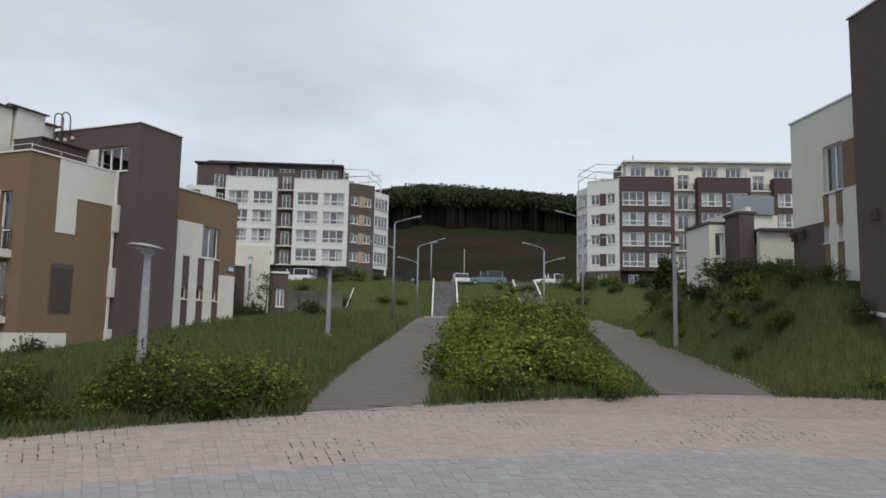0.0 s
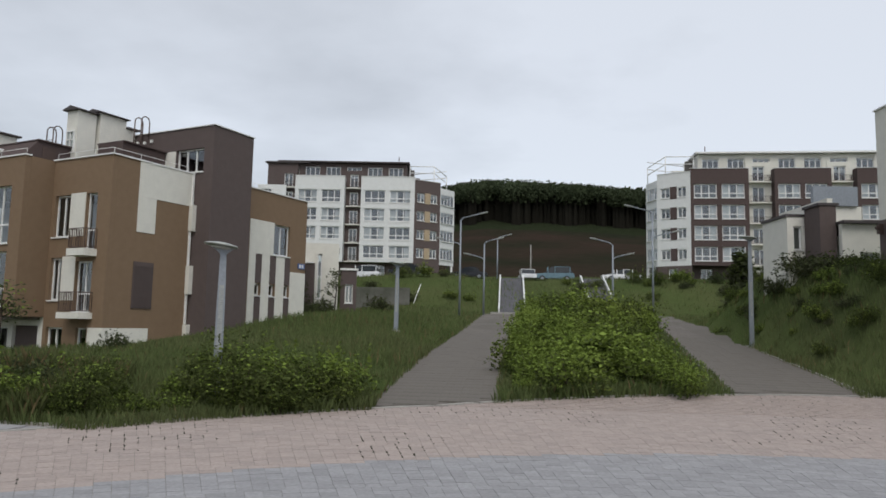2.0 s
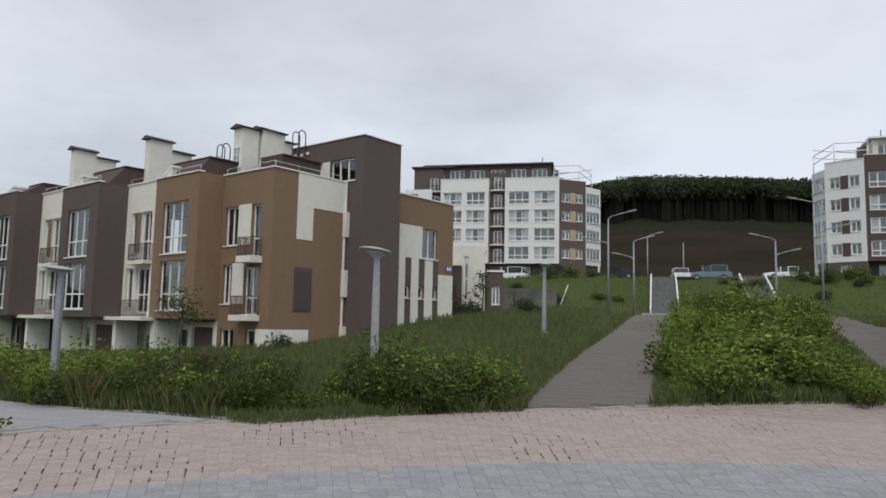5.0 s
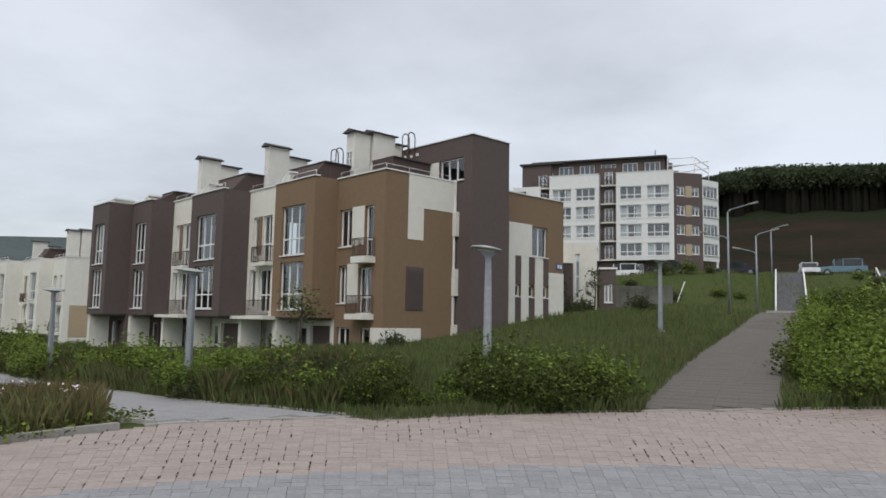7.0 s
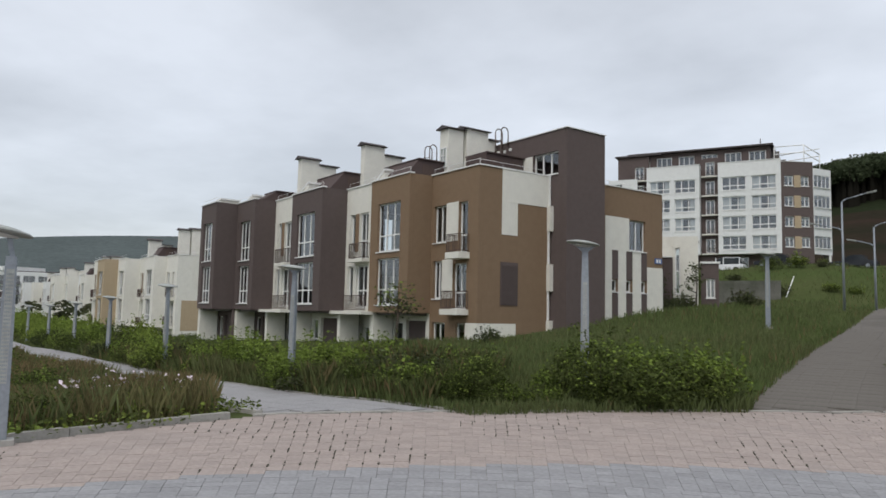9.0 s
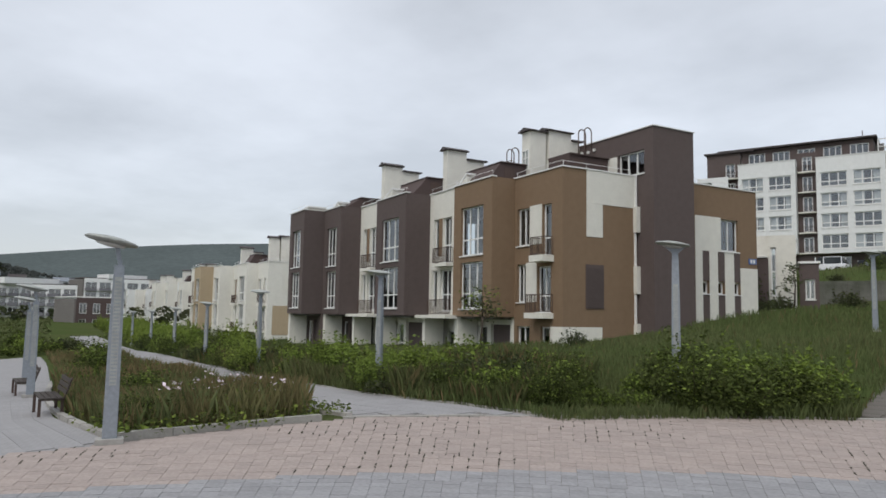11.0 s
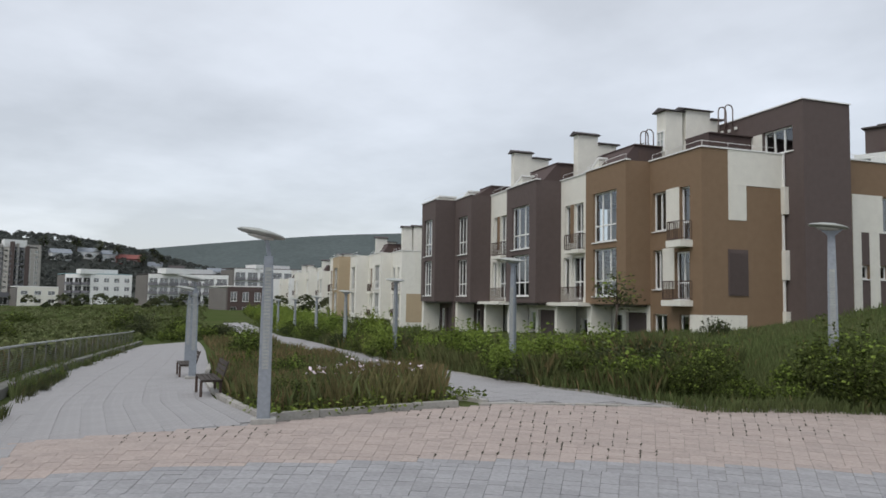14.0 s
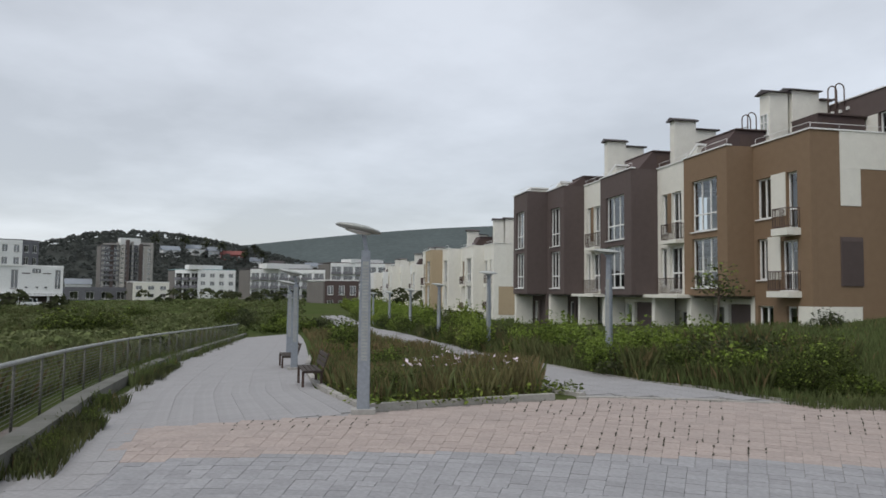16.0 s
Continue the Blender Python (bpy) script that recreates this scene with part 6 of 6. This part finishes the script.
def car(x, y, turn, paint, suv, label):
    t = thing("parked_car", pose(x, y, height(x, y) + 0.05, 0, 0, turn), label, "car", "parked cars")
    hood, roof, l = (0.98, 1.72, 2.25) if suv else (0.86, 1.42, 2.2)
    prof = ((-l, 0.35), (l, 0.35), (l, 0.72), (l - 0.1, hood - 0.1), (l - 1.1, hood), (-l + (0.1 if suv else 0.7), hood + 0.02), (-l, hood - 0.05))
    top = ((l - 1.15, hood - 0.01), (l - 1.85, roof - 0.03), (l - 2.3, roof), (-l + (0.6 if suv else 1.4), roof - 0.02), (-l + (0.12 if suv else 0.75), hood))
    for nm, pr, wd, mat in (("body", prof, 0.88, paint), ("glasshouse", top, 0.76, M_CARGLASS)):
        bm = bmesh.new()
        f, g = [bm.verts.new((p[0], -wd, p[1])) for p in pr], [bm.verts.new((p[0], wd, p[1])) for p in pr]
        bm.faces.new(f)
        bm.faces.new(g[::-1])
        for i in range(len(pr)):
            bm.faces.new((f[i], f[(i + 1) % len(pr)], g[(i + 1) % len(pr)], g[i]))
        bmesh.ops.recalc_face_normals(bm, faces=bm.faces)
        bmesh.ops.bevel(bm, geom=bm.edges[:], offset=0.06, segments=2, affect="EDGES")
        part(nm, bm, mat, t)
    part("roof_panel", boxes((-l + (0.6 if suv else 1.4), l - 2.25, -0.74, 0.74, roof - 0.03, roof + 0.03)), paint, t)
    for sx in (-l + (0.45 if suv else 1.1), -0.1, l - 1.55):
        for sy in (-0.79, 0.74):
            part("pillar", boxes((sx, sx + 0.09, sy, sy + 0.05, hood, roof)), paint, t)
    for wx in (-l + 0.85, l - 0.85):
        for wy in (-0.80, 0.80):
            wh = part("wheel", rod(bmesh.new(), (0, -0.11, 0), (0, 0.11, 0), 0.34, 18), M_TYRE, t, at=pose(wx, wy, 0.34))
            part("rim", rod(bmesh.new(), (0, -0.118, 0), (0, 0.118, 0), 0.20, 12), M_GALV, wh)
    for sy in (-0.6, 0.6):
        part("headlight", boxes((l - 0.06, l + 0.015, sy - 0.16, sy + 0.16, 0.62, 0.76)), M_DIFFUSER, t)
    return t


car(-16.9, 84.6, 176, M_CARWHITE, True, "white off-road car parked on the terrace")
car(-11.6, 84.8, 180, M_CARDARK, False, "black saloon car parked on the terrace")
car(-4.4, 84.6, 174, M_CARDARK, False, "dark grey car parked above the bank")
car(2.4, 85.5, 95, M_CARWHITE, False, "white car parked at the head of the steps")
car(5.5, 85.0, 180, M_CARBLUE, True, "blue-grey van parked at the head of the steps")
car(13.1, 84.4, 184, M_CARWHITE, False, "white saloon car parked above the bank")

# ---- railing above the valley ----
fence = thing("promenade_railing", pose(0, 0, 0), "pale steel railing with horizontal wires along the promenade", "railing")
wallt = thing("low_wall", pose(0, 0, 0), "low weathered concrete wall edging the promenade", "wall", kind="structure")
pts = along(PROM_OUT, 2.0)
for i, (a, b) in enumerate(zip(pts, pts[1:])):
    d = (b - a).normalized()
    s = Vector((d.y, -d.x)) * -1.0
    side = Vector((-d.y, d.x))
    if side.y > 0:
        side = -side
    a2, b2 = a + side * 0.42, b + side * 0.42
    ang = math.degrees(math.atan2((b2 - a2).y, (b2 - a2).x))
    za, zb = height(*a), height(*b)
    lean = -math.degrees(math.atan2(zb - za, (b2 - a2).length))
    part("wall_block", boxes((0.006, (b2 - a2).length - 0.006, -0.17, 0.17, -0.3, 0.24)), M_WALLOLD, wallt, at=pose(a2.x, a2.y, za, 0, lean, ang))
    a3, b3 = a + side * 0.95, b + side * 0.95
    ln = (b3 - a3).length
    m3 = pose(a3.x, a3.y, za, 0, lean, math.degrees(math.atan2((b3 - a3).y, (b3 - a3).x)))
    part("post", rod(bmesh.new(), (0, 0, -0.3), (0, 0, 1.02), 0.022, 8), M_WIRE, fence, at=m3)
    part("top_rail", rod(bmesh.new(), (0, 0, 1.04), (ln, 0, 1.04), 0.04, 8), M_WORN, fence, at=m3)
    for k in range(13):
        part("wire", rod(bmesh.new(), (0, 0, 0.10 + 0.07 * k), (ln, 0, 0.10 + 0.07 * k), 0.006, 4), M_WIRE, fence, at=m3)

# ---- benches ----


def bench(x, y, turn):
    t = thing("park_bench", pose(x, y, height(x, y), 0, 0, turn), "dark weathered slatted bench beside the planted bed", "bench", "benches")
    for k in range(4):
        part("seat_slat", boxes((-0.75, 0.75, -0.22 + k * 0.115, -0.125 + k * 0.115, 0.40, 0.435)), M_BENCH, t)
    for k in range(3):
        part("back_slat", boxes((-0.75, 0.75, -0.015, 0.015, 0, 0.095)), M_BENCH, t, at=pose(0, 0.27 + k * 0.035, 0.50 + k * 0.115, -14))
    for s in (-0.55, 0.55):
        bm = boxes((s - 0.03, s + 0.03, -0.24, -0.18, 0.0, 0.40), (s - 0.03, s + 0.03, 0.20, 0.26, 0.0, 0.40), (s - 0.03, s + 0.03, -0.24, 0.26, 0.36, 0.398))
        rod(bm, (s, 0.25, 0.36), (s, 0.40, 0.84), 0.022, 6)
        part("iron_leg", bm, M_RAIL, t)
    return t


bench(-17.4, 7.2, -17)
bench(-24.0, 9.25, -17)

# ---- town in the valley ----


def town_block(name, faces, z0, z1, floors, back, label, roof=M_ROOF, extra=None):
    """A block seen from the valley: walls with rows of windows, closed behind. faces: p, q, wall, columns, balconies."""
    t = thing(name, pose(0, 0, 0), label, "building", "town blocks")
    fh = (z1 - z0 - 0.8) / floors
    for p, q, mat, cols, balc in faces:
        ln = (Vector(q) - Vector(p)).length
        step = ln / cols
        gap, low = (0.09, 0.25) if balc else (0.24, 0.9)
        ops = [(step * (c + gap), step * (c + 1 - gap), z0 + low + fh * f, z0 + fh * (f + 0.88), 2, 0) for c in range(cols) for f in range(floors)]
        wall(t, mat, p, q, z0 - 3, z1, ops, setback=0.1)
        if balc:
            d = Vector(q) - Vector(p)
            m = pose(*p, 0, 0, 0, math.degrees(math.atan2(d.y, d.x)))
            for c in range(cols):
                for f in range(1, floors):
                    part("balcony", boxes((step * (c + 0.08), step * (c + 0.92), -0.9, -0.004, z0 + fh * f, z0 + fh * f + 0.9)), M_SLAB, t, "grey balcony front", at=m)
    pts = [Vector(faces[0][0])] + [Vector(f[1]) for f in faces]
    # unseen dim prism, inset behind the walls to block light
    core = bmesh.new()
    inset = [p + Vector((-0.9, 0)) for p in pts]
    ring_ = inset + [inset[-1] + Vector((-back, 0)), inset[0] + Vector((-back, 0))]
    lo, hi = [core.verts.new((*p, z0 - 3)) for p in ring_], [core.verts.new((*p, z1 - 0.3)) for p in ring_]
    n = len(ring_)
    core.faces.new(lo[::-1])
    core.faces.new(hi)
    for i in range(n):
        core.faces.new((lo[i], lo[(i + 1) % n], hi[(i + 1) % n], hi[i]))
    bmesh.ops.recalc_face_normals(core, faces=core.faces)
    part("core", core, M_DIM, t)
    cap = bmesh.new()
    top = [cap.verts.new((*p, z1 + 0.02)) for p in pts + ring_[len(inset):]]
    low = [cap.verts.new((v.co.x, v.co.y, z1 + 0.25)) for v in top]
    cap.faces.new(top[::-1])
    cap.faces.new(low)
    for i in range(len(top)):
        cap.faces.new((top[i], top[(i + 1) % len(top)], low[(i + 1) % len(top)], low[i]))
    bmesh.ops.recalc_face_normals(cap, faces=cap.faces)
    part("roof", cap, roof, t)
    if extra:
        part("penthouse", boxes(extra), M_WHITE_WALL, t, "pale set-back top storey")
    return t


town_block("town_block", (((-253.2, 60.2), (-247, 66.2), M_WHITE_WALL, 3, True), ((-247, 66.2), (-243.2, 77.5), M_WHITE_WALL, 4, False)), -2.4, 9.0, 4, 9, "white four-storey block with grey balconies in the valley", M_TEAL, (-252, -246.5, 63, 74, 9.1, 10.6))
town_block("town_block", (((-218, 74), (-212, 84.0), M_WHITE_WALL, 4, True), ((-212, 84.0), (-205.2, 92.9), M_WHITE_WALL, 3, True)), -2.2, 8.9, 4, 10, "white four-storey block with rows of balconies", M_ROOF, (-219, -212, 77, 91, 9.0, 10.6))
town_block("low_building", (((-246, 45.7), (-243.9, 56.3), M_CREAM, 3, False),), -1.2, 4.5, 2, 10, "low tan building with white ends", M_FRAME)
tower = town_block("tower_block", (((-416, 61.4), (-414, 70), M_SLAB, 3, True), ((-414, 70), (-410.5, 72), M_CONCRETE, 1, False), ((-410.5, 72), (-413, 79), M_SLAB, 3, True), ((-413, 79), (-411, 86.3), M_CONCRETE, 2, False)), 4.0, 25.5, 8, 14, "grey concrete tower block under the wooded ridge", M_ROOF, (-420, -413, 70, 80, 25.6, 29.5))
for y, x, w, top, mat in ((61.8, -415.2, 0.9, 24.6, M_CONCRETE), (65.6, -414.4, 1.6, 26.8, M_DARK), (68.6, -413.7, 0.9, 27.2, M_CONCRETE), (72.6, -409.9, 1.5, 28.4, M_DARK), (75.4, -411.0, 0.9, 27.6, M_CONCRETE), (79.4, -412.2, 1.8, 26.6, M_DARK), (85.0, -410.7, 1.0, 27.4, M_CONCRETE)):
    part("pilaster", boxes((x - 3.0, x, y, y + w, 1.0, top)), mat, tower, "full-height pier")
part("roof_frame", boxes((-414.5, -413.3, 75.4, 86.0, 26.4, 27.4), (-414.5, -413.3, 61.8, 69.5, 25.6, 26.4)), M_CONCRETE, tower, "pale roof beam")
town_block("low_building", (((-262, 24), (-262, 52), M_SLAB, 6, False),), -2.0, 2.6, 1, 10, "long grey flat-roofed building in the valley", M_SLAB)
hall = thing("hall_building", pose(0, 0, 0), "white two-storey hall raised on columns in the valley", "building", "town blocks")
wall(hall, M_WHITE_WALL, (-180.2, 2.0), (-179.3, 18.9), 1.0, 6.9, [(2.6, 4.0, 2.2, 5.4, 2, 0), (7.0, 8.4, 2.2, 6.2, 2, 0), (10.9, 12.7, 5.4, 6.5, 3, 0), (15.3, 16.5, 2.0, 6.3, 2, 0), (9.6, 10.3, 2.1, 2.6, 1, 0), (11.6, 12.3, 2.1, 2.6, 1, 0), (13.3, 14.0, 2.1, 2.6, 1, 0)])
for a0, a1, z0, z1 in ((7.0, 8.4, 2.0, 2.19), (9.0, 10.6, 5.3, 5.5), (13.0, 14.6, 5.3, 5.5)):
    panel(hall, M_MAROON, (-180.2, 2.0), (-179.3, 18.9), (a0, a1, z0, z1), 0.06, "dark_band")
part("body", boxes((-190, -180.6, 2.1, 18.8, 0.9, 6.85)), M_DIM, hall)
part("roof", boxes((-190, -179.6, 2.0, 18.95, 6.91, 7.15)), M_FRAME, hall)
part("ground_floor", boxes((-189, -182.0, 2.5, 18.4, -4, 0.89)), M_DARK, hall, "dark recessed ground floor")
part("floor_band", boxes((-180.5, -178.9, 2.0, 19.0, 0.55, 0.89)), M_FRAME, hall)
for y in (3.0, 7.2, 10.5, 12.5, 16.2, 18.5):
    part("column", boxes((-179.9, -179.5, y - 0.22, y + 0.22, -4, 0.54)), M_WHITE_WALL, hall)
town_block("town_block", (((-230.2, 3.0), (-229.7, 14.0), M_WHITE_WALL, 4, False), ((-229.7, 14.0), (-233, 18.2), M_SLAB, 2, False)), 1.0, 15.3, 4, 10, "pale apartment block with a dark flank", M_ROOF)
town_block("low_building", (((-164.2, 74.3), (-160.6, 81.7), M_MAROON, 3, False),), -3, 4.9, 2, 10, "low brown building at the street's end", M_FRAME)
town_block("town_block", (((-236, 109), (-225, 131), M_WHITE_WALL, 6, True),), 2.0, 12.4, 3, 10, "white building with a brown roof terrace", M_MAROON, (-240, -232, 115, 128, 12.5, 13.9))


def hill_house(x, y, w, wall_mat, roof_mat, label):
    z = height(x, y)
    t = thing("hill_house", pose(x, y, z, 0, 0, 80 + 15 * math.sin(x)), label, "house", "hill houses")
    wall(t, wall_mat, (-w / 2, -3), (w / 2, -3), -1, 4, [(w * (0.12 + 0.3 * k), w * (0.26 + 0.3 * k), 1.2, 2.8, 2, 0) for k in range(3)])
    part("rear", boxes((-w / 2, w / 2, -2.69, 3, -1, 4)), wall_mat, t)
    bm = bmesh.new()
    f = [bm.verts.new((-w / 2 - 0.5, yy, zz)) for yy, zz in ((-3.6, 4.01), (3.6, 4.01), (0, 7.0))]
    g = [bm.verts.new((w / 2 + 0.5, v.co.y, v.co.z)) for v in f]
    bm.faces.new(f)
    bm.faces.new(g[::-1])
    for i in range(3):
        bm.faces.new((f[i], f[(i + 1) % 3], g[(i + 1) % 3], g[i]))
    bmesh.ops.recalc_face_normals(bm, faces=bm.faces)
    part("roof", bm, roof_mat, t)


def on_ray(az, r):
    return -r * math.sin(radians(az)), r * math.cos(radians(az))


for az, r, w, wm, rm, lb in ((72.6, 560, 16, M_RED, M_RED, "red-roofed house on the ridge"), (75.2, 555, 13, M_WHITE_WALL, M_GALV, "white house with a grey roof on the ridge"), (73.9, 560, 10, M_WHITE_WALL, M_GALV, "white house with a grey roof on the ridge"), (77.0, 540, 12, M_WHITE_WALL, M_GALV, "white house with a grey roof on the ridge"),
                             (70.8, 555, 9, M_WHITE_WALL, M_GALV, "white house with a grey roof on the ridge"), (66.5, 600, 14, M_WHITE_WALL, M_GALV, "white house below the far wood"), (83.0, 430, 12, M_WHITE_WALL, M_GALV, "white house at the foot of the ridge"), (69.3, 560, 10, M_CREAM, M_ROOF, "cream house on the ridge")):
    hill_house(*on_ray(az, r), w, wm, rm, lb)
for az, r, h in ((76.0, 552, 13), (74.5, 550, 14), (73.3, 556, 13), (71.6, 552, 12), (70.9, 560, 15), (70.4, 550, 14), (78, 545, 12)):
    tree(*on_ray(az, r), h, 4.5, M_LEAF3, M_HAZEWOOD, 200, 0.9, "bare-stemmed tree on the ridge line", 0.5)
van = car(-176, 13.0, 90, M_CARWHITE, True, "white van parked in the valley")

# flush kerb where the plaza meets the lawn and the paths
kerb([(PLAZA[0] + (PLAZA[2] + 0.05) * math.sin(radians(w)), PLAZA[1] + (PLAZA[2] + 0.05) * math.cos(radians(w))) for w in range(-47, 25, 3)], "flush weathered kerb round the plaza's edge", 0.093)
kerb(((-11.45, 10.55), (-9.15, 13.18), (-7.75, 14.4), (-6.3, 15.9)), "flush grey kerb between walkway and plaza", 0.09)

# ---- single pavers of the plaza's grey middle ----
for c, z in paver_near:
    cx, cy = sum(p[0] for p in c) / 4, sum(p[1] for p in c) / 4
    bm = bmesh.new()
    top = [bm.verts.new((p[0] - cx, p[1] - cy, 0)) for p in c]
    low = [bm.verts.new((p[0] - cx, p[1] - cy, -0.05)) for p in c]
    bm.faces.new(top[::-1])
    for j in range(4):
        k = (j + 1) % 4
        bm.faces.new((top[j], top[k], low[k], low[j]))
    bmesh.ops.recalc_face_normals(bm, faces=bm.faces)
    part("paver", bm, M_GREY, pavement, at=pose(cx, cy, z))
